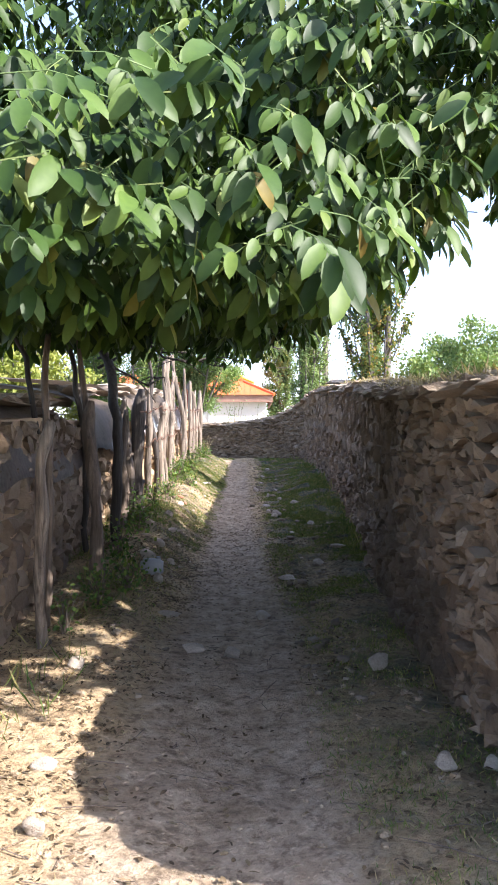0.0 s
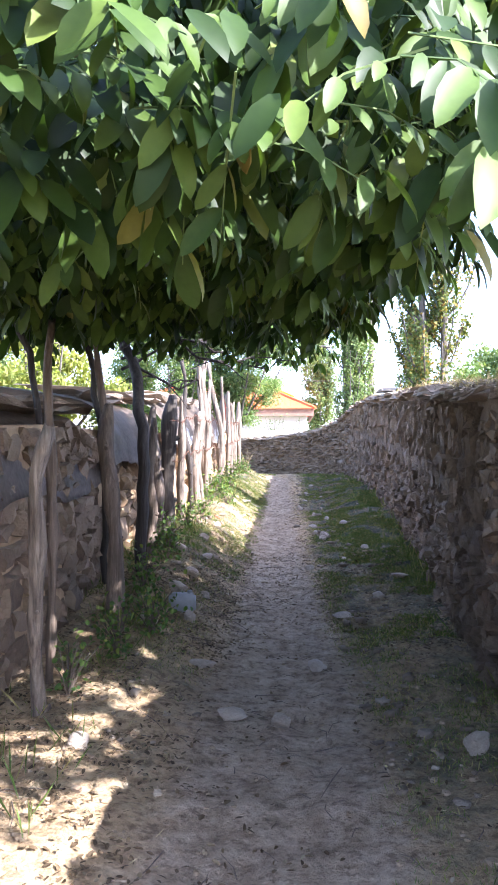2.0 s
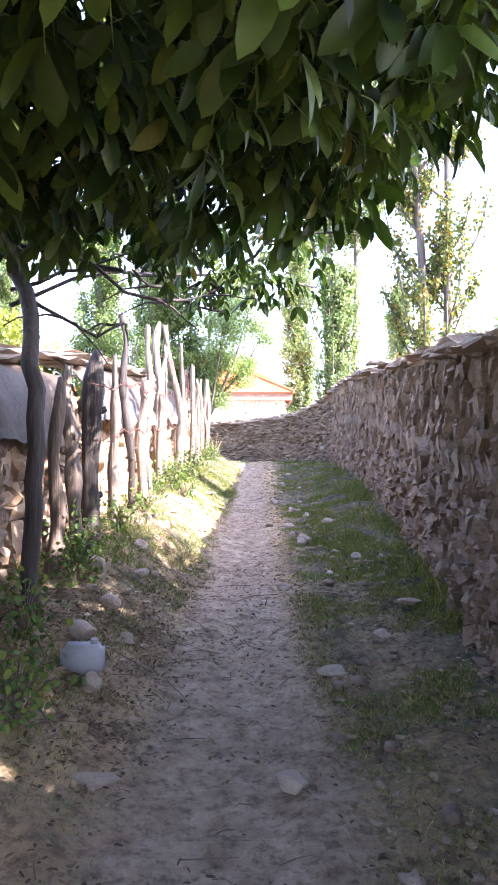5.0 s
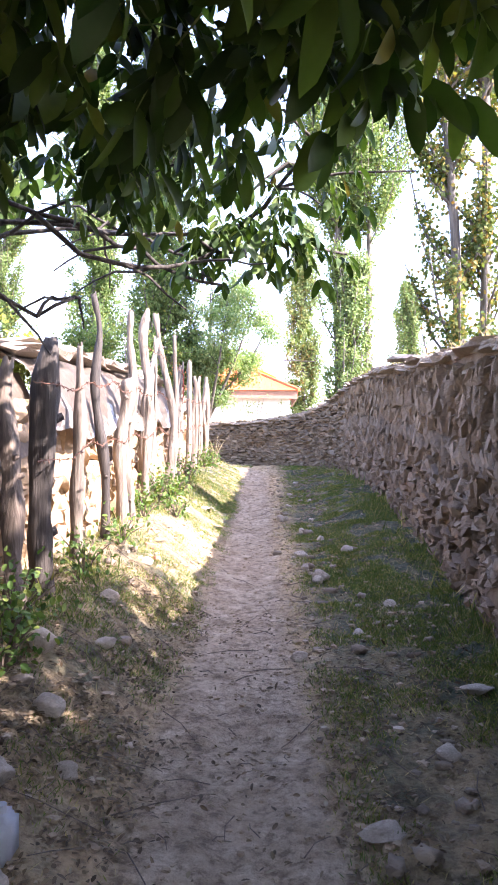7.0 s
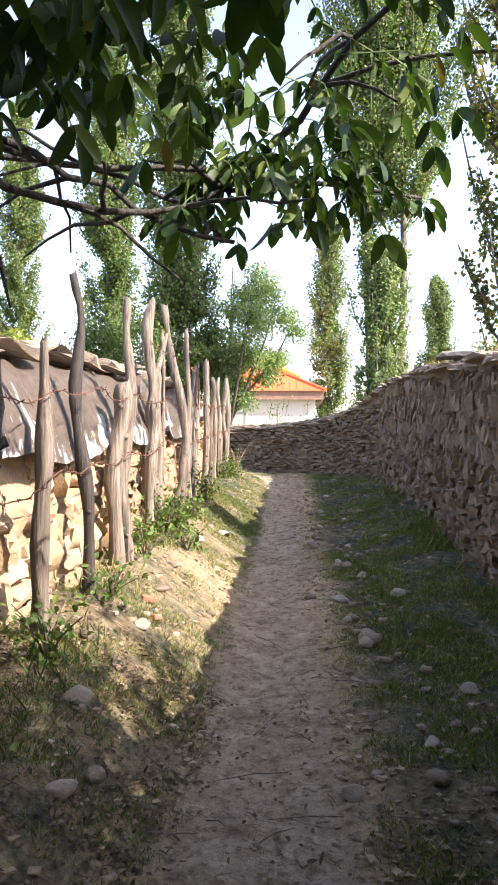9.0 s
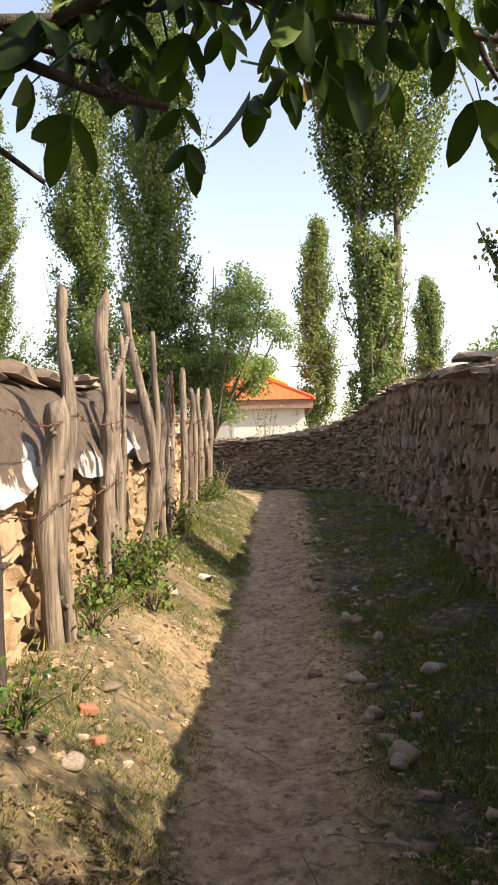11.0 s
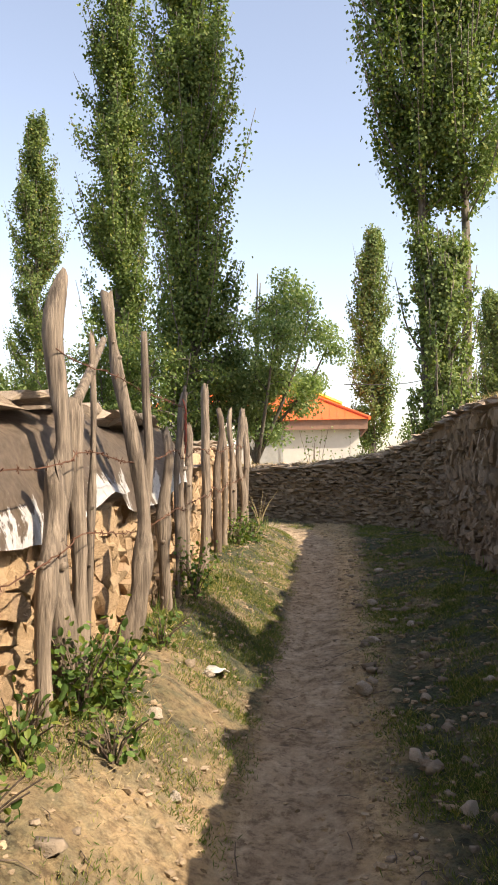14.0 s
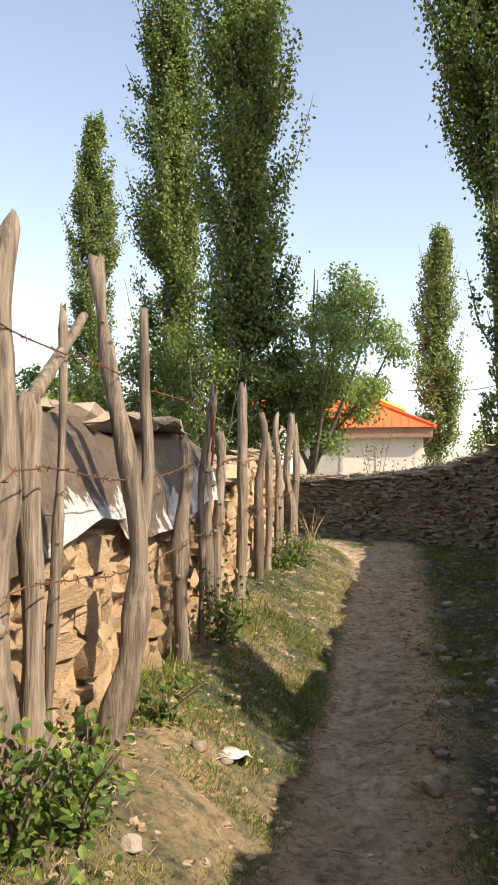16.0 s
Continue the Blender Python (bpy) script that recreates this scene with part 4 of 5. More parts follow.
# ---- poplars and other trees ----
def poplar(foot, height, radius, bare, mat, label, seed, leaves=16000, size=0.075, trunks=1, group="poplars", shape=1.0):
    r = np.random.default_rng(seed)
    t = thing("poplar_tree", foot, label, "tree", group)
    tops = []
    for k in range(trunks):
        h = Heap()
        ox = (k - (trunks - 1) / 2) * radius * 0.5
        line = smooth_line([(ox * 0.5, 0, -0.2), (ox * 0.8 + r.normal(0, 0.05), r.normal(0, 0.05), height * 0.3), (ox + r.normal(0, 0.1), r.normal(0, 0.1), height * 0.65), (ox + r.normal(0, 0.1), 0, height * 0.97)], 0.5)
        rad = np.linspace(0.007 * height + 0.02, 0.012, len(line))
        h.add(*tube_data(line, rad, 8, 0.05, seed + k))
        part("trunk", h.mesh("trunk", M_POPLARBARK, True), t)
        tops.append(line)
    h, cs, ds = Heap(), [], []
    n_br = int(80 + height * 9)
    for b in range(n_br):
        line = tops[r.integers(trunks)]
        u = r.uniform(bare, 0.985) ** 0.9
        i = u * (len(line) - 1)
        i0 = int(i)
        base = line[i0] + (line[min(i0 + 1, len(line) - 1)] - line[i0]) * (i - i0)
        a = r.uniform(0, 2 * math.pi)
        rel = (u - bare) / (1 - bare)
        prof = 1.3 * max(0.0, 1.02 - rel) ** 0.62 * (rel + 0.15) ** 0.4 * shape
        reach = radius * prof * r.uniform(0.55, 1.0) * (1 + 0.6 * noise.noise((math.cos(a) * 1.3, math.sin(a) * 1.3 + seed, u * height * 0.55)))
        rise = (0.25 + reach) * r.uniform(0.9, 1.9)
        tip = base + np.array([math.cos(a) * reach, math.sin(a) * reach, rise])
        mid = base + np.array([math.cos(a) * reach * 0.65, math.sin(a) * reach * 0.65, rise * 0.4])
        bl = smooth_line([base, mid, tip], 0.2)
        h.add(*tube_data(bl, np.linspace(0.022, 0.006, len(bl)), 4, 0, seed + b))
        m = max(3, int(0.95 * leaves / n_br))
        w = r.uniform(0.12, 1.05, m)
        q = base + (mid - base) * np.minimum(1, w * 1.6)[:, None] + (tip - mid) * np.maximum(0, (w - 0.6) * 2)[:, None]
        knots = q[r.integers(0, max(3, m // 22), m)]
        q = 0.2 * q + 0.8 * knots
        cs.append(q + r.normal(0, 1, (m, 3)) * (0.08, 0.08, 0.12) * min(1.3, radius * 0.8))
        ds.append(r.normal(0, 1, (m, 3)) + (0, 0, -0.7))
    part("branchwork", h.mesh("branchwork", M_POPLARBARK, True), t)
    c, d = np.vstack(cs), np.vstack(ds)
    size *= 1.12
    v, f = leaf_cloud(c, d, unit(c * (1, 1, 0)) * 0.8 + r.normal(0, 0.75, c.shape) + (0, 0, 0.5), size * r.uniform(0.75, 1.25, len(c)), size * 0.85, points=4)
    part("crown", big_mesh("crown", v, f, mat), t)
    return t


def round_tree(foot, height, radius, mat, label, seed, leaves=12000, size=0.11, name="broadleaf_tree", low=0.3, trunk_r=0.1, shift=0.0):
    """A tree that forks into spreading limbs, each with tufts of leaves at its twigs."""
    r = np.random.default_rng(seed)
    t = thing(name, foot, label, "tree" if height > 2.5 else "bush")
    fork = height * max(0.12, low)
    h = Heap()
    line = smooth_line([(0, 0, -0.2), (0.04, 0, fork * 0.5), (shift * 0.3, 0, fork)], 0.3)
    h.add(*tube_data(line, np.linspace(trunk_r, trunk_r * 0.75, len(line)), 8, 0.06, seed))
    part("trunk", h.mesh("trunk", M_POPLARBARK, True), t)
    hb, cs = Heap(), []
    tufts = []
    mains = 9
    for k in range(mains):
        a = 2 * math.pi * k / mains + r.uniform(-0.3, 0.3)
        out = radius * (0.25 if k % 3 == 0 else r.uniform(0.6, 0.95))
        top = height * (r.uniform(0.85, 0.97) if k % 3 == 0 else r.uniform(0.55, 0.85))
        base = line[-1] * (1, 1, r.uniform(0.7, 1.0))
        tip = np.array([shift + math.cos(a) * out, math.sin(a) * out, top])
        mid = base * 0.45 + tip * 0.55 + np.array([math.cos(a), math.sin(a), -0.3]) * out * 0.12
        ml = smooth_line([base, mid, tip], 0.15)
        hb.add(*tube_data(ml, np.linspace(trunk_r * 0.5, 0.012, len(ml)), 5, 0.05, seed + k))
        for q in range(9):
            p = ml[int(r.uniform(0.25, 1.0) * (len(ml) - 1))]
            e = p + unit(r.normal(0, 1, 3) * (1, 1, 0.55) + (0, 0, 0.15)) * radius * r.uniform(0.18, 0.42)
            e[2] = max(e[2], fork * 0.55)
            tw = smooth_line([p, (p + e) / 2 + (0, 0, 0.04 * radius), e], 0.15)
            hb.add(*tube_data(tw, np.linspace(0.016, 0.005, len(tw)), 4, 0, seed + q))
            tufts += [e, (p + 2 * e) / 3]
    part("branchwork", hb.mesh("branchwork", M_POPLARBARK, True), t)
    tufts = np.array(tufts)
    i = r.integers(0, len(tufts), leaves)
    c = tufts[i] + unit(r.normal(0, 1, (leaves, 3))) * (r.random((leaves, 1)) ** 0.5) * radius * (0.22, 0.22, 0.17)
    c[:, 2] = np.maximum(c[:, 2], 0.05)
    v, f = leaf_cloud(c, r.normal(0, 1, c.shape) + (0, 0, -0.6), r.normal(0, 0.7, c.shape) + (0, 0, 1.2), size * r.uniform(0.75, 1.25, len(c)), size * 0.6, points=4)
    part("crown", big_mesh("crown", v, f, mat), t)
    return t


def on(x, y):
    return (x, y, level(x, y))


TALL = "tall slender green poplar tree beyond the lane"
poplar(on(2.0, 24.9), 13.8, 1.85, 0.37, M_POPLAR, "tall full poplar tree with a forked trunk behind the wall", 61, 75000, 0.07, 2)
poplar(on(1.95, 24.4), 5.0, 0.85, 0.05, M_PALELEAF, "young bright green poplar shoots at a tall tree's foot", 62, 22000, 0.065, 2)
poplar(on(2.38, 14.9), 9.5, 0.8, 0.08, M_YELLOWING, "yellowing poplar tree with bare twin trunks behind the wall", 63, 32000, 0.055, 2)
# These two far poplars have distance haze painted in by the pale leaf.
poplar(on(1.8, 48.0), 12.4, 1.6, 0.1, M_PALELEAF, "slender far poplar tree past the house", 64, 26000, 0.11)
poplar(on(7.4, 49.0), 9.2, 1.5, 0.1, M_PALELEAF, "small far poplar tree past the house", 65, 20000, 0.11)
poplar(on(-3.1, 27.5), 16.5, 1.65, 0.08, M_POPLAR, TALL, 66, 80000, 0.075)
poplar(on(-5.65, 30.8), 17.5, 1.5, 0.05, M_POPLAR, TALL, 67, 70000, 0.08)
poplar(on(-13.1, 44.0), 16.9, 1.9, 0.06, M_POPLAR, TALL, 68, 45000, 0.1)
round_tree(on(-1.9, 28.0), 5.9, 1.8, M_ASH, "airy broadleaf tree with thin limbs before the house", 71, 24000, 0.09, low=0.26, shift=0.4)
round_tree(on(2.2, 31.0), 2.3, 1.3, M_PALELEAF, "leafy green bush behind the end wall", 76, 9000, 0.08, name="bush", low=0.12, trunk_r=0.04)
round_tree(on(-3.6, 26.4), 4.2, 1.5, M_POPLAR, "dark green bushy growth under the poplars", 77, 9000, 0.08, name="shrub", low=0.12, trunk_r=0.04)
round_tree(on(12.5, 45.0), 7.0, 4.2, M_PALELEAF, "broad rounded tree beyond the fields", 72, 26000, 0.24)
round_tree(on(-4.2, 14.4), 3.0, 1.35, M_YARD, "sunlit yellow green bushy tree in the yard behind the fence", 73, 16000, 0.09, low=0.15)
round_tree(on(-5.4, 29.0), 4.4, 1.9, M_POPLAR, "dark green bushy growth between the poplars", 78, 12000, 0.1, name="shrub", low=0.12, trunk_r=0.05)
round_tree(on(-8.5, 25.0), 4.0, 2.2, M_PALELEAF, "low light green tree in the yard", 74, 14000, 0.14, low=0.15)
round_tree(on(-16.0, 46.0), 6.0, 3.5, M_POPLAR, "distant rounded green tree", 75, 14000, 0.22, low=0.1)


# ---- houses ----
def box(bm, x0, x1, y0, y1, z0, z1):
    vs = [bm.verts.new(p) for p in ((x0, y0, z0), (x1, y0, z0), (x1, y1, z0), (x0, y1, z0), (x0, y0, z1), (x1, y0, z1), (x1, y1, z1), (x0, y1, z1))]
    for q in ((0, 3, 2, 1), (4, 5, 6, 7), (0, 1, 5, 4), (1, 2, 6, 5), (2, 3, 7, 6), (3, 0, 4, 7)):
        bm.faces.new([vs[i] for i in q])


def boxes(name, mat, *dims):
    bm = bmesh.new()
    for d in dims:
        box(bm, *d)
    return mesh_of(name, bm, mat, False)


HX, HY = 0.0, 40.0
house = thing("house", (HX, HY, 1.0), "low white house with a bright orange hipped roof", "house")
part("wall", boxes("wall", M_WHITEWASH, (-9.0, -2.05, 0, 0.3, 0, 2.55), (-1.95, 0.85, 0, 0.3, 0, 2.55), (-2.05, -1.95, 0.0, 0.3, 2.4, 2.55), (0.55, 0.85, 0.3, 7.0, 0, 2.55), (-9.0, -8.7, 0.3, 7.0, 0, 2.55), (-8.7, 0.55, 6.7, 7.0, 0, 2.55)), house)
part("fascia", boxes("fascia", M_FASCIA, (-9.3, 1.15, -0.32, -0.26, 2.5, 2.86), (1.12, 1.18, -0.26, 7.3, 2.5, 2.86)), house, "brown eaves board")
part("pillar", boxes("pillar", M_DOOR, (-2.05, -1.95, -0.05, 0.2, 0, 2.4)), house, "grey corner post")
part("door", boxes("door", M_DOOR, (-2.85, -2.15, -0.03, 0.0, 0, 2.0)), house, "grey sheet metal door")
hb = bmesh.new()
E0, E1, R = 2.86, 4.35, 0.09
pts = [(-9.4, -0.42, E0), (1.25, -0.42, E0), (1.25, 7.4, E0), (-9.4, 7.4, E0), (-6.0, 3.5, E1), (-1.6, 3.5, E1)]
hv = [hb.verts.new(p) for p in pts]
for q in ((0, 1, 5, 4), (1, 2, 5), (2, 3, 4, 5), (3, 0, 4), (3, 2, 1, 0)):
    hb.faces.new([hv[i] for i in q])
roof = part("roof", mesh_of("roof", hb, M_ROOF, False), house, "bright orange painted sheet roof")
ribs = Heap()
for k in range(36):
    x = -9.2 + k * 0.29
    t0 = min(1.0, max(0.0, (x + 9.4) / 3.4)) if x < -6 else (1.0 if x < -1.6 else max(0.05, (1.25 - x) / 2.85))
    ribs.add(*tube_data([(x, -0.42, E0 + 0.02), (x, -0.42 + 3.92 * t0, E0 + 0.005 + (E1 - E0) * t0)], [0.008, 0.008], 5))
part("roof_rib", ribs.mesh("roof_rib", M_ROOF), roof)
hip = Heap()
hip.add(*tube_data([(1.25, -0.42, E0 + 0.03), (-1.6, 3.5, E1 + 0.03)], [0.07, 0.07], 6))
hip.add(*tube_data([(-1.6, 3.5, E1 + 0.03), (-6.0, 3.5, E1 + 0.03)], [0.07, 0.07], 6))
part("ridge_cap", hip.mesh("ridge_cap", M_ROOF), roof)
# raised gable behind the front slope with its yellow verge
gb = bmesh.new()
gp = [(-5.6, 4.2, 3.8), (0.2, 4.2, 3.8), (-2.7, 4.2, 5.1), (-5.6, 9.0, 3.8), (0.2, 9.0, 3.8), (-2.7, 9.0, 5.1)]
gvv = [gb.verts.new(p) for p in gp]
for q in ((0, 1, 2), (3, 5, 4), (1, 4, 5, 2), (0, 2, 5, 3), (0, 3, 4, 1)):
    gb.faces.new([gvv[i] for i in q])
part("gable", mesh_of("gable", gb, M_ROOF, False), house, "red orange gable face")
vg = Heap()
vg.add(*tube_data([(-2.7, 4.1, 5.13), (0.3, 4.1, 3.8)], [0.08, 0.08], 4))
vg.add(*tube_data([(-2.7, 4.1, 5.13), (-5.7, 4.1, 3.8)], [0.08, 0.08], 4))
part("verge", vg.mesh("verge", M_VERGE), house, "bright yellow verge board")

hut = thing("hut", (-5.2, 36.0, 1.0), "small pale hut with a brown roof far behind the yard", "house")
part("wall", boxes("wall", M_WHITEWASH, (-1.6, 1.6, 0, 3, 0, 2.9)), hut)
part("roof", boxes("roof", M_FASCIA, (-1.9, 1.9, -0.3, 3.3, 2.9, 3.1)), hut)
part("window", boxes("window", M_DARKGLASS, (-0.4, 0.4, -0.02, 0.0, 1.3, 2.2)), hut)
cb = Heap()
cl = smooth_line([(0.4, 44.1, 5.6), (4.0, 50.0, 6.3), (9.0, 58.0, 8.4)], 0.8)
cb.add(*tube_data(cl, [0.02] * len(cl), 4))
tagged(new("power_cable", cb.mesh("power_cable", M_CABLE)), "thin dark power cable strung from the house roof", "cable")


# ---- shrubs, saplings, weeds ----
def sapling(foot, height, spread, stems_n, leaves, mat, label, seed, size=0.06, name="sapling", category="bush"):
    r = np.random.default_rng(seed)
    t = thing(name, foot, label, category)
    h, cs = Heap(), []
    for k in range(stems_n):
        a, l = r.uniform(0, 6.28), height * r.uniform(0.6, 1.05)
        e = np.array([math.cos(a) * spread * r.uniform(0.2, 1), math.sin(a) * spread * r.uniform(0.2, 1), l])
        ln = smooth_line([(0, 0, -0.05), tuple(e * (0.35, 0.35, 0.5)), tuple(e)], 0.1)
        h.add(*tube_data(ln, np.linspace((0.004 + 0.006 * height) if leaves else 0.0035, 0.003 if leaves else 0.0015, len(ln)), 4, 0, seed + k))
        m = leaves // stems_n
        if m:
            i = r.integers(len(ln) // 4, len(ln), m)
            cs.append(ln[i] + r.normal(0, 0.05 + 0.03 * height, (m, 3)))
    tagged(part("stemwork", h.mesh("stemwork", M_DARKWOOD if leaves else M_STRAW), t), kind="stuff")
    if leaves:
        c = np.vstack(cs)
        c[:, 2] = np.maximum(c[:, 2], 0.02)
        v, f = leaf_cloud(c, r.normal(0, 1, c.shape) + (0, 0, -0.2), r.normal(0, 0.6, c.shape) + (0, 0, 1), size * r.uniform(0.6, 1.2, len(c)), size * 0.65, 0.12, 6 if foot[1] < 21 else 4)
        part("leaves", big_mesh("leaves", v, f, mat), t)
    return t


for i, (x, y, h) in enumerate([(-0.5, 29.0, 2.0), (0.3, 29.4, 1.8), (0.9, 28.6, 1.5), (1.7, 27.5, 2.0)]):
    sapling(on(x, y), h, 0.55, 8, 260, M_PALELEAF, "thin leafy sapling growing behind the end wall", 500 + i, 0.075)
WEEDS = [(-1.22, 13.75, 0.36, 190), (-1.12, 14.0, 0.28, 130), (-1.2, 14.3, 0.22, 80), (-1.2, 16.7, 0.4, 150), (-1.15, 15.2, 0.2, 60), (-1.22, 19.9, 0.38, 170), (-1.1, 20.4, 0.32, 120), (-1.2, 12.6, 0.22, 60), (-1.3, 9.1, 0.32, 130), (-1.22, 8.7, 0.28, 110), (-1.2, 10.2, 0.25, 80), (-1.15, 11.2, 0.2, 60), (-1.33, 5.75, 0.3, 40), (-1.25, 7.7, 0.3, 110), (-1.05, 6.9, 0.3, 120), (-1.2, 6.45, 0.34, 110), (-1.3, 13.2, 0.26, 90), (-1.0, 13.5, 0.2, 60)]
for i, (x, y, h, n) in enumerate(WEEDS):
    sapling(on(x, y), h, 0.22, 13, int(n * 1.7), M_WEED, "low leafy green weed growing at the foot of the fence", 540 + i, 0.043, "weed", "plant")
sapling(on(-1.15, 21.9), 0.55, 0.3, 14, 0, M_STRAW, "dry leafless twiggy bush at the fence end", 580, name="dry_bush", category="bush")
sapling(on(-1.2, 6.5), 0.35, 0.25, 9, 0, M_STRAW, "dry leafless twigs beside the path", 581, name="dry_bush", category="bush")


# ---- loose stones on the ground ----
ROCKS = [
    # x, y, length, width, height, turn
    (0.12, 6.82, 0.17, 0.13, 0.12, 0.3), (-0.12, 5.78, 0.21, 0.17, 0.12, 1.1), (-0.40, 5.82, 0.24, 0.16, 0.08, 0.2), (-0.66, 6.75, 0.26, 0.16, 0.07, 0.1),
    (0.85, 5.2, 0.19, 0.15, 0.14, 0.8), (0.88, 3.55, 0.15, 0.11, 0.12, 0.5), (1.10, 3.62, 0.12, 0.09, 0.09, 1.8), (-0.93, 3.65, 0.15, 0.10, 0.08, 0.2),
    (-0.82, 3.05, 0.12, 0.10, 0.10, 1.2), (0.29, 12.9, 0.20, 0.12, 0.09, 0.2), (0.13, 15.4, 0.16, 0.12, 0.12, 0.9), (0.42, 11.8, 0.18, 0.15, 0.15, 0.2),
    (0.30, 12.3, 0.11, 0.09, 0.09, 1.3), (0.40, 8.05, 0.24, 0.15, 0.07, 0.4), (0.15, 9.85, 0.16, 0.12, 0.07, 0.2), (0.38, 11.75, 0.14, 0.11, 0.08, 0.7),
    (1.02, 9.2, 0.25, 0.12, 0.06, 0.4), (0.75, 8.6, 0.18, 0.14, 0.10, 0.4), (-0.85, 15.2, 0.10, 0.08, 0.06, 0.3), (0.75, 12.9, 0.2, 0.14, 0.09, 0.6),
    (0.55, 10.3, 0.13, 0.10, 0.07, 1.7), (0.85, 10.9, 0.13, 0.10, 0.08, 0.1), (0.52, 13.7, 0.15, 0.11, 0.08, 1.0), (0.35, 14.3, 0.13, 0.10, 0.08, 2.0),
    (-1.0, 7.9, 0.2, 0.16, 0.14, 0.4), (-0.85, 7.5, 0.16, 0.14, 0.14, 1.0), (-0.95, 8.5, 0.2, 0.15, 0.13, 1.4), (-1.1, 7.1, 0.2, 0.18, 0.15, 0.0),
    (-0.9, 9.4, 0.14, 0.10, 0.08, 0.6), (-0.8, 8.2, 0.12, 0.10, 0.09, 0.0), (-1.1, 5.1, 0.16, 0.13, 0.10, 0.3), (-0.95, 11.2, 0.13, 0.10, 0.08, 0.9),
    (0.25, 16.6, 0.13, 0.1, 0.08, 0.2), (0.5, 15.2, 0.14, 0.1, 0.07, 1.1), (0.3, 17.9, 0.14, 0.1, 0.08, 0.5), (0.6, 17.0, 0.12, 0.1, 0.07, 0.2),
    (0.45, 19.5, 0.12, 0.1, 0.07, 0.2), (-0.95, 14.1, 0.11, 0.09, 0.08, 0.2), (-0.75, 13.6, 0.10, 0.08, 0.06, 2.2), (-1.0, 10.0, 0.16, 0.13, 0.1, 0.7), (-1.12, 8.95, 0.2, 0.14, 0.16, 0.7),
]
def rock_mesh(seed):
    """A worn field stone with a few broken faces."""
    bm = bmesh.new()
    bmesh.ops.create_icosphere(bm, subdivisions=3, radius=0.5)
    r = random.Random(seed)
    cuts = [(Vector((r.gauss(0, 1), r.gauss(0, 1), r.gauss(0, 0.8))).normalized(), r.uniform(0.2, 0.38)) for _ in range(11)]
    for v in bm.verts:
        for n, k in cuts:
            over = v.co.dot(n) - k
            if over > 0:
                v.co -= n * over * 0.9
        v.co += v.co.normalized() * (0.05 * noise.noise(v.co * 4 + Vector((seed, 0, 0))) + 0.02 * noise.noise(v.co * 11))
    return mesh_of("stone", bm, M_ROCK, True)


rock_meshes = [rock_mesh(700 + i) for i in range(8)]
for i, (x, y, a, b, c, t) in enumerate(ROCKS):
    ob = tagged(new("stone", rock_meshes[i % 8]), "pale rounded field stone half sunk in the lane" if c > 0.09 else "flat pale stone lying on the earth lane", "stone", group="stones on the lane")
    ob.matrix_basis = Matrix.Translation((x, y, level(x, y) + c * 0.22)) @ Matrix.Rotation(t, 4, "Z") @ Matrix.Rotation(0.12 * math.sin(i * 3.1), 4, "X") @ Matrix.Diagonal((a, b, c, 1))

peb = Heap()
qr = random.Random(31)
for i in range(9500):
    y = qr.uniform(1.5, 24)
    x = qr.uniform(-1.45, 1.5)
    if qr.random() < (0.5 if trodden(x, y) > 0.4 else 0.55 * grass_and_shade(x, y)):
        continue
    if y < 7.5 and qr.random() < 0.6:
        continue
    s = min(0.034 if trodden(x, y) < 0.4 else 0.02, 0.010 * qr.paretovariate(1.7))
    v, f = STONES[qr.randrange(14)]
    m = Matrix.Translation((x, y, level(x, y) + s * 0.12)) @ Matrix.Rotation(qr.uniform(0, 6.28), 4, "Z") @ Matrix.Diagonal((s * qr.uniform(0.9, 1.6), s * qr.uniform(0.8, 1.2), s * qr.uniform(0.45, 0.8), 1))
    a = np.array(m)
    peb.add((v @ a[:3, :3].T + a[:3, 3]).tolist(), f)
tagged(new("pebbles", peb.mesh("pebbles", M_CLOD)), "small pale stones scattered over the lane", "pebbles", kind="stuff")

# fist-sized stones strewn along the shaded strip and the bank
rub = Heap()
for i in range(600):
    y = qr.uniform(4.5, 22)
    right = qr.random() < 0.8
    x = qr.gauss(0.52, 0.27) if right else qr.gauss(-1.0, 0.2)
    if trodden(x, y) > 0.5 or x > 1.35 or x < -1.4:
        continue
    k = min(0.065, 0.018 * qr.paretovariate(1.8))
    v, f = STONES[qr.randrange(14)]
    m = Matrix.Translation((x, y, level(x, y) + k * 0.1)) @ Matrix.Rotation(qr.uniform(0, 6.28), 4, "Z") @ Matrix.Rotation(qr.uniform(-0.25, 0.25), 4, "X") @ Matrix.Diagonal((k * qr.uniform(1.0, 1.7), k, k * qr.uniform(0.5, 0.85), 1))
    a = np.array(m)
    rub.add((v @ a[:3, :3].T + a[:3, 3]).tolist(), f)
tagged(new("rubble", rub.mesh("rubble", M_RUBBLE, True)), "fist-sized broken grey stones strewn beside the path", "rubble", kind="stuff")

# gravel and clods along the wall's top
grav = Heap()
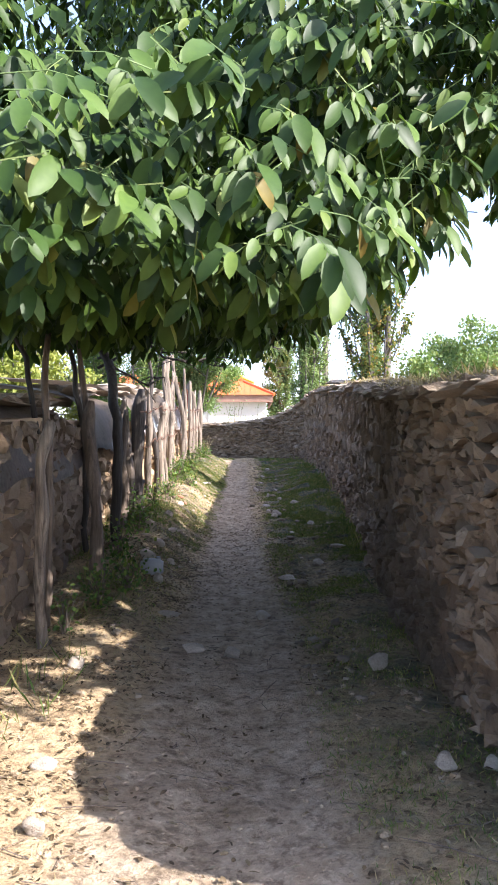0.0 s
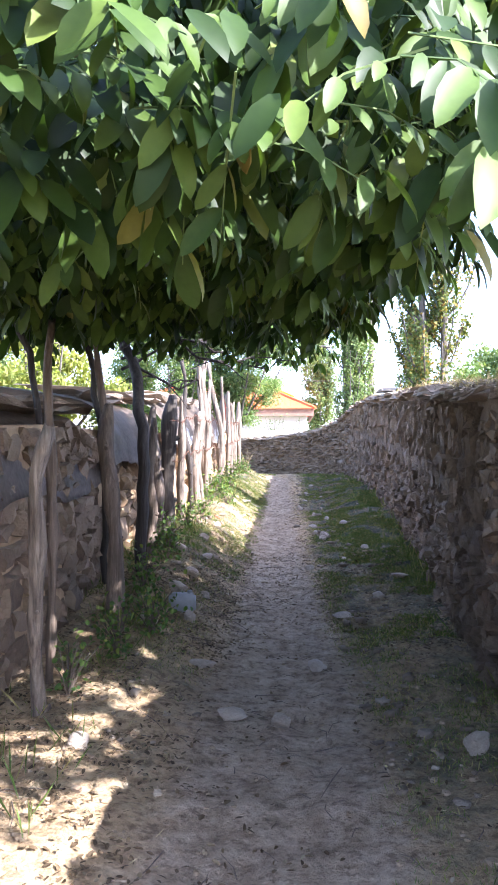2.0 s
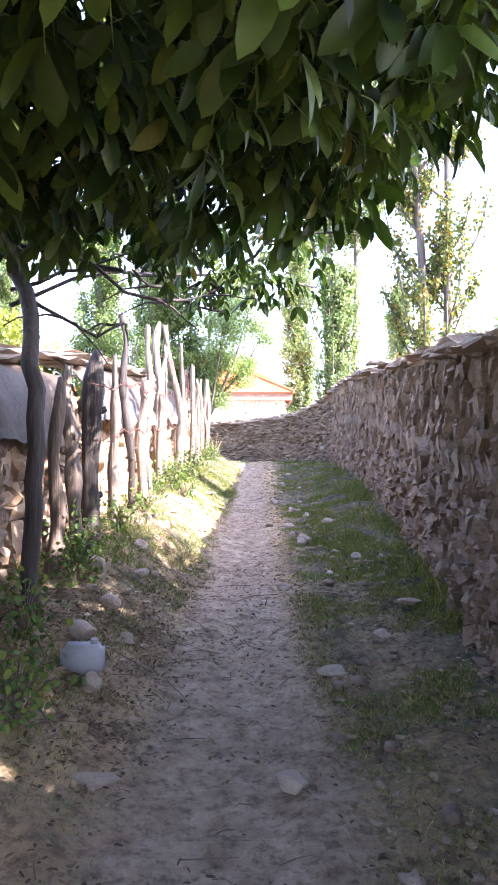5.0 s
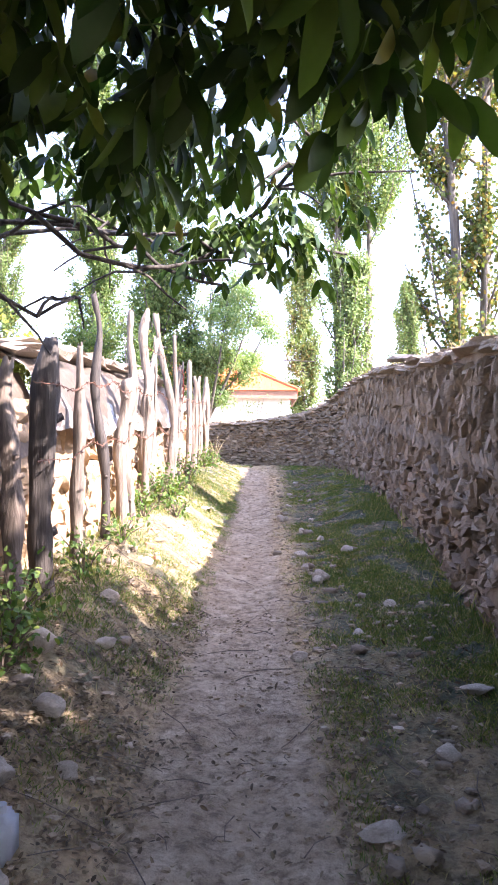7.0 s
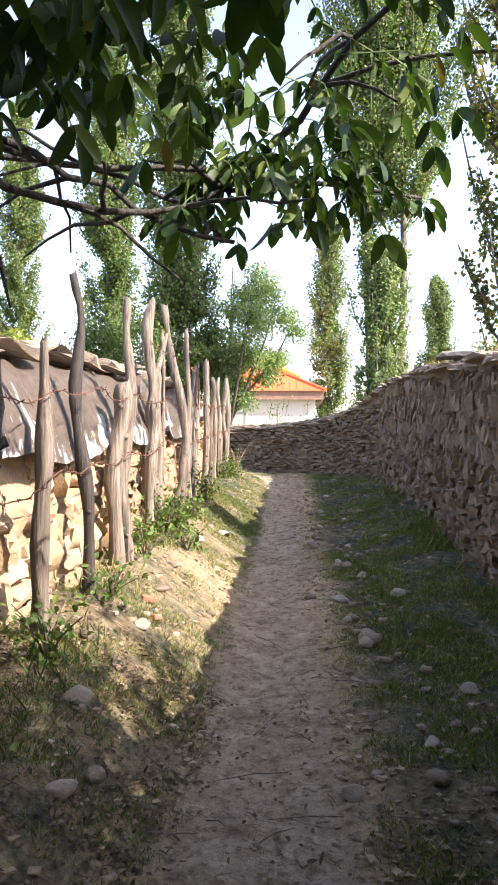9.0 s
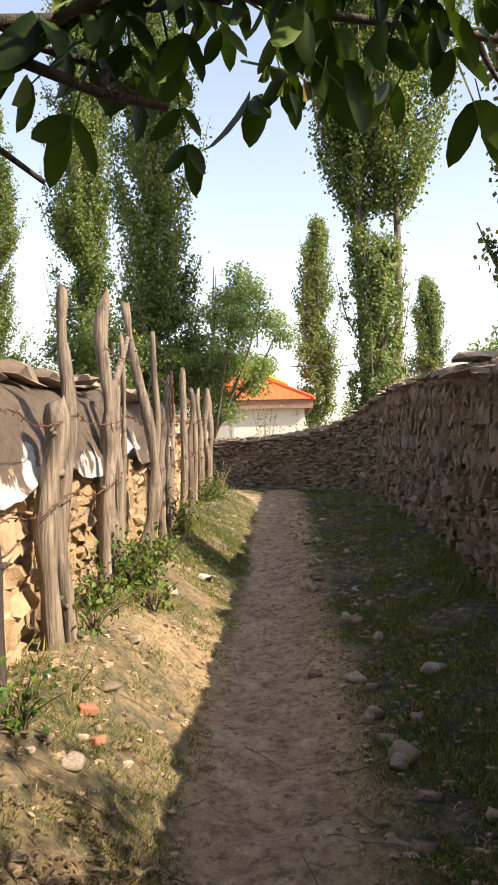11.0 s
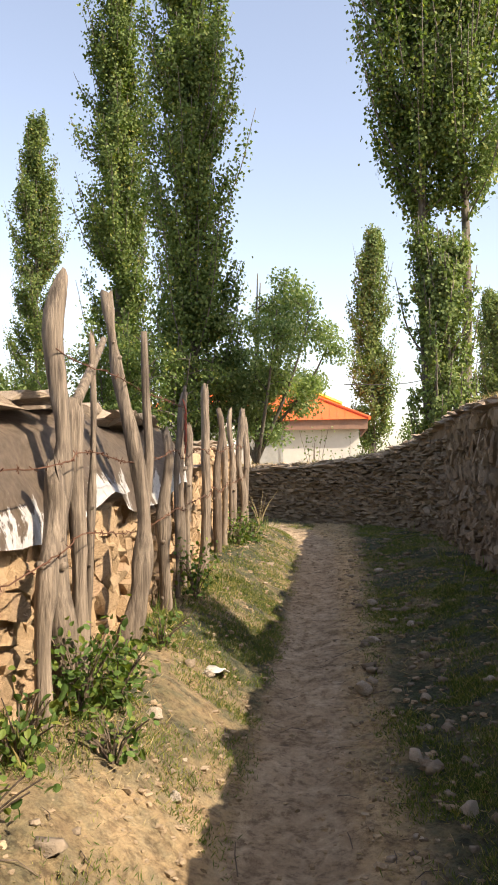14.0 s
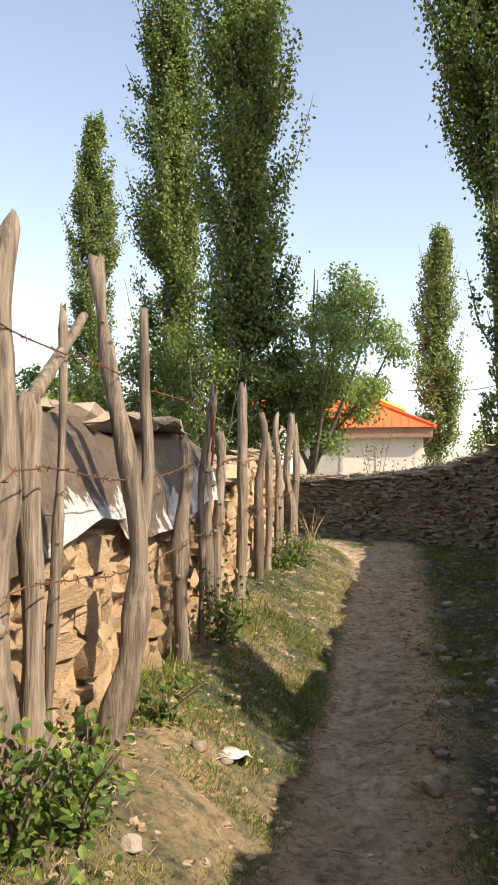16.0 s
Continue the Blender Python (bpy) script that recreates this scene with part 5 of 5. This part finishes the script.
for i in range(3600):
    s = qr.uniform(0.1, WALL_LEN - 0.2)
    x, y, nx, ny, tx, ty = face_at(s)
    w = qr.uniform(-0.02, 0.58)
    k = min(0.09, 0.02 * qr.paretovariate(1.6))
    v, f = STONES[qr.randrange(14)]
    top = wall_top(y) - 0.02 + 0.08 * math.sin(math.pi * max(0, (w - 0.03) / 0.55))
    m = Matrix.Translation((x - nx * w, y - ny * w, top + k * 0.15)) @ Matrix.Rotation(qr.uniform(0, 6.28), 4, "Z") @ Matrix.Diagonal((k * 1.4, k, k * 0.6, 1))
    a = np.array(m)
    grav.add((v @ a[:3, :3].T + a[:3, 3]).tolist(), f)
tagged(part("wall_gravel", grav.mesh("wall_gravel", M_GRAVEL), wall_right, "earth and gravel on the wall top"), kind="stuff")

# dry grass on the wall's top
wr = np.random.default_rng(77)
cs, ds = [], []
for i in range(4200):
    s = wr.uniform(0.1, WALL_LEN - 0.3)
    x, y, nx, ny, tx, ty = face_at(s)
    if noise.noise((s * 0.9, 3.3, 1.0)) < -0.1:
        continue
    w = wr.uniform(0.02, 0.6)
    cs.append((x - nx * w, y - ny * w, wall_top(y) + 0.06 * math.sin(math.pi * max(0.0, (w - 0.03) / 0.57))))
    ds.append((wr.normal(0, 1.1), wr.normal(0, 1.1), 1.0))
v, f = leaf_cloud(cs, ds, wr.normal(0, 1, (len(cs), 3)), wr.uniform(0.04, 0.16, len(cs)), 0.006, points=4)
tagged(part("wall_straw", big_mesh("wall_straw", v, f, M_STRAW), wall_right, "dry grass on the wall top"), kind="stuff")

# ---- grass, straw and fallen leaves ----
def scatter(count, seed, want):
    r = np.random.default_rng(seed)
    out = []
    while len(out) < count:
        x, y = r.uniform(-1.75, 1.6), r.uniform(1.6, 25) if r.random() < 0.6 else r.uniform(7, 18)
        if x > float(np.interp(y, FACE[:160, 1], FACE[:160, 0])) + 0.05 and y < 24:
            continue
        if r.random() < want(x, y):
            out.append((x, y, level(x, y)))
    return np.array(out), r


def blades(count, seed, want, lo, hi, width, mat, name, label, lean=0.5):
    p, r = scatter(count, seed, want)
    d = np.stack([r.normal(0, lean, count), r.normal(0, lean, count), np.ones(count)], 1)
    v, f = leaf_cloud(p - (0, 0, 0.005), d, r.normal(0, 1, (count, 3)), r.uniform(lo, hi, count), width, points=4)
    tagged(new(name, big_mesh(name, v, f, mat)), label, "grass", kind="stuff")


def clumped(x, y):
    return min(1, max(0.0, 0.42 + 1.6 * noise.noise((x * 2.1, y * 2.1, 6.6)) + 1.3 * noise.noise((x * 5, y * 5, 2.2))))


blades(190000, 1, lambda x, y: grass_and_shade(x, y) * (1 - trodden(x, y)) * clumped(x, y), 0.015, 0.05, 0.005, M_GRASS, "grass", "short patchy green grass on both sides of the path", 0.7)
blades(8000, 2, lambda x, y: 0.25 * (1 - trodden(x, y)) * clumped(y, x), 0.025, 0.08, 0.004, M_STRAW, "dry_grass", "dry straw-coloured grass stalks among the stones", 1.6)
blades(1500, 3, lambda x, y: (1.0 if x < -1.05 or x > 1.1 else 0.0) * clumped(x, y), 0.08, 0.22, 0.006, M_GRASS, "tall_grass", "taller grass tufts along the wall feet", 0.45)
p, r = scatter(15000, 5, lambda x, y: ((0.85 if x < 0 else 0.35) if y < 11 else 0.03) * (1 - 0.85 * trodden(x, y)) * (0.2 + clumped(x + 3, y)))
n = len(p)
d = np.stack([r.normal(0, 1, n), r.normal(0, 1, n), r.normal(0, 0.22, n)], 1)
up = np.stack([r.normal(0, 0.35, n), r.normal(0, 0.35, n), np.ones(n)], 1)
v, f = leaf_cloud(p + (0, 0, 0.012), d, up, r.uniform(0.016, 0.046, n), r.uniform(0.008, 0.02, n), 0.1)
tagged(new("leaf_litter", big_mesh("leaf_litter", v, f, M_LITTER)), "brown and grey fallen leaves scattered over the ground", "leaves", kind="stuff")

# twigs
tw = Heap()
for i in range(340):
    x, y = qr.uniform(-1.3, 1.2), qr.uniform(2.2, 11.5) if i < 260 else qr.uniform(11, 20)
    a, l = qr.uniform(0, 6.28), min(0.4, 0.06 * qr.paretovariate(1.3))
    z = level(x, y) + 0.008
    e = (x + math.cos(a) * l, y + math.sin(a) * l)
    mid = ((x + e[0]) / 2 + qr.uniform(-0.02, 0.02), (y + e[1]) / 2)
    tw.add(*tube_data([(x, y, z), (*mid, level(*mid) + 0.018), (*e, level(*e) + 0.01)], [0.003, 0.0026, 0.0015], 4))
tagged(new("twigs", tw.mesh("twigs", M_DARKWOOD)), "thin dry twigs lying on the lane", "twigs", kind="stuff")

# ---- small litter ----
bb = bmesh.new()
bmesh.ops.create_cube(bb, size=1.0)
bmesh.ops.scale(bb, vec=(0.085, 0.055, 0.035), verts=bb.verts[:])
bmesh.ops.bevel(bb, geom=bb.edges[:], offset=0.003, segments=1, affect="EDGES")
brick = tagged(new("brick_piece", mesh_of("brick_piece", bb, M_BRICK, False)), "broken piece of red brick lying on the bank", "brick")
brick.matrix_basis = pose(-1.0, 11.62, level(-1.0, 11.62) + 0.012, 8, 12, 35)
brick = tagged(new("brick_piece", brick.data), "broken piece of red brick sunk in the bank", "brick")
brick.matrix_basis = pose(-0.93, 11.48, level(-0.93, 11.48) + 0.008, -10, 6, 70)
jug = thing("plastic_canister", (-0.92, 7.6, level(-0.92, 7.6) - 0.01), "old grey white plastic canister lying on the bank", "canister")
jb = bmesh.new()
bmesh.ops.create_cube(jb, size=1.0)
bmesh.ops.scale(jb, vec=(0.21, 0.13, 0.15), verts=jb.verts[:])
bmesh.ops.translate(jb, vec=(0, 0, 0.075), verts=jb.verts[:])
bmesh.ops.bevel(jb, geom=jb.edges[:], offset=0.022, segments=3, affect="EDGES")
part("body", mesh_of("body", jb, M_PLASTIC), jug)
part("neck", mesh_from("neck", *tube_data([(0.06, 0, 0.145), (0.06, 0, 0.175)], [0.02, 0.02], 12), M_PLASTIC), jug)
pb = bmesh.new()
bmesh.ops.create_grid(pb, x_segments=6, y_segments=4, size=0.5)
for q in pb.verts:
    q.co = Vector((q.co.x * 0.2, q.co.y * 0.13, 0.02 + 0.03 * noise.noise(q.co * 3)))
bmesh.ops.solidify(pb, geom=pb.faces[:], thickness=0.003)
paper = tagged(new("paper_scrap", mesh_of("paper_scrap", pb, M_PAPER)), "crumpled dirty white paper scrap on the grass", "litter")
paper.matrix_basis = pose(-0.84, 15.25, level(-0.84, 15.25) + 0.012, 0, 0, 20)

# ---- cap stones on the lane wall, slabs, and single stones of both walls ----
caps = [mesh_from("cap_stone", v.tolist(), f, M_SLAB) for v, f in STONES[:6]]
s = 0.2
while s < WALL_LEN - 0.5:
    w = qr.uniform(0.22, 0.6)
    x, y, nx, ny, tx, ty = face_at(s + w / 2)
    m, _ = lay(s + w / 2, wall_top(y) - 0.03 + qr.uniform(-0.02, 0.03), (w * 1.1, qr.uniform(0.25, 0.4), qr.uniform(0.05, 0.09)), qr.uniform(-0.08, 0.08), qr.uniform(-0.10, -0.02), qr.uniform(-0.25, 0.25))
    ob = part("cap_stone", caps[qr.randrange(6)], wall_right, m=m)
    if qr.random() < 0.55:
        m2, _ = lay(s + w / 2, wall_top(y) + 0.03, (w * 0.8, 0.25, 0.06), qr.uniform(-0.1, 0.1), -0.2, qr.uniform(-0.5, 0.5))
        part("cap_stone", caps[qr.randrange(6)], wall_right, m=m2)
    s += w
big = tagged(new("stone_slab", caps[2]), "large dark flat slab lying on the wall top", "slab")
big.matrix_basis = pose(1.85, 15.9, wall_top(15.9) + 0.12, 3, -4, 70) @ Matrix.Diagonal((0.9, 0.5, 0.09, 1))
ps = piece_meshes("stone", M_WALLSTONE)
for m in near_slots:
    part("stone", ps[rnd.randrange(14)], wall_right, m=m)
ps = piece_meshes("stone", M_SANDSTONE)
for m in left_slots:
    part("stone", ps[rnd.randrange(14)], wall_left, m=m)
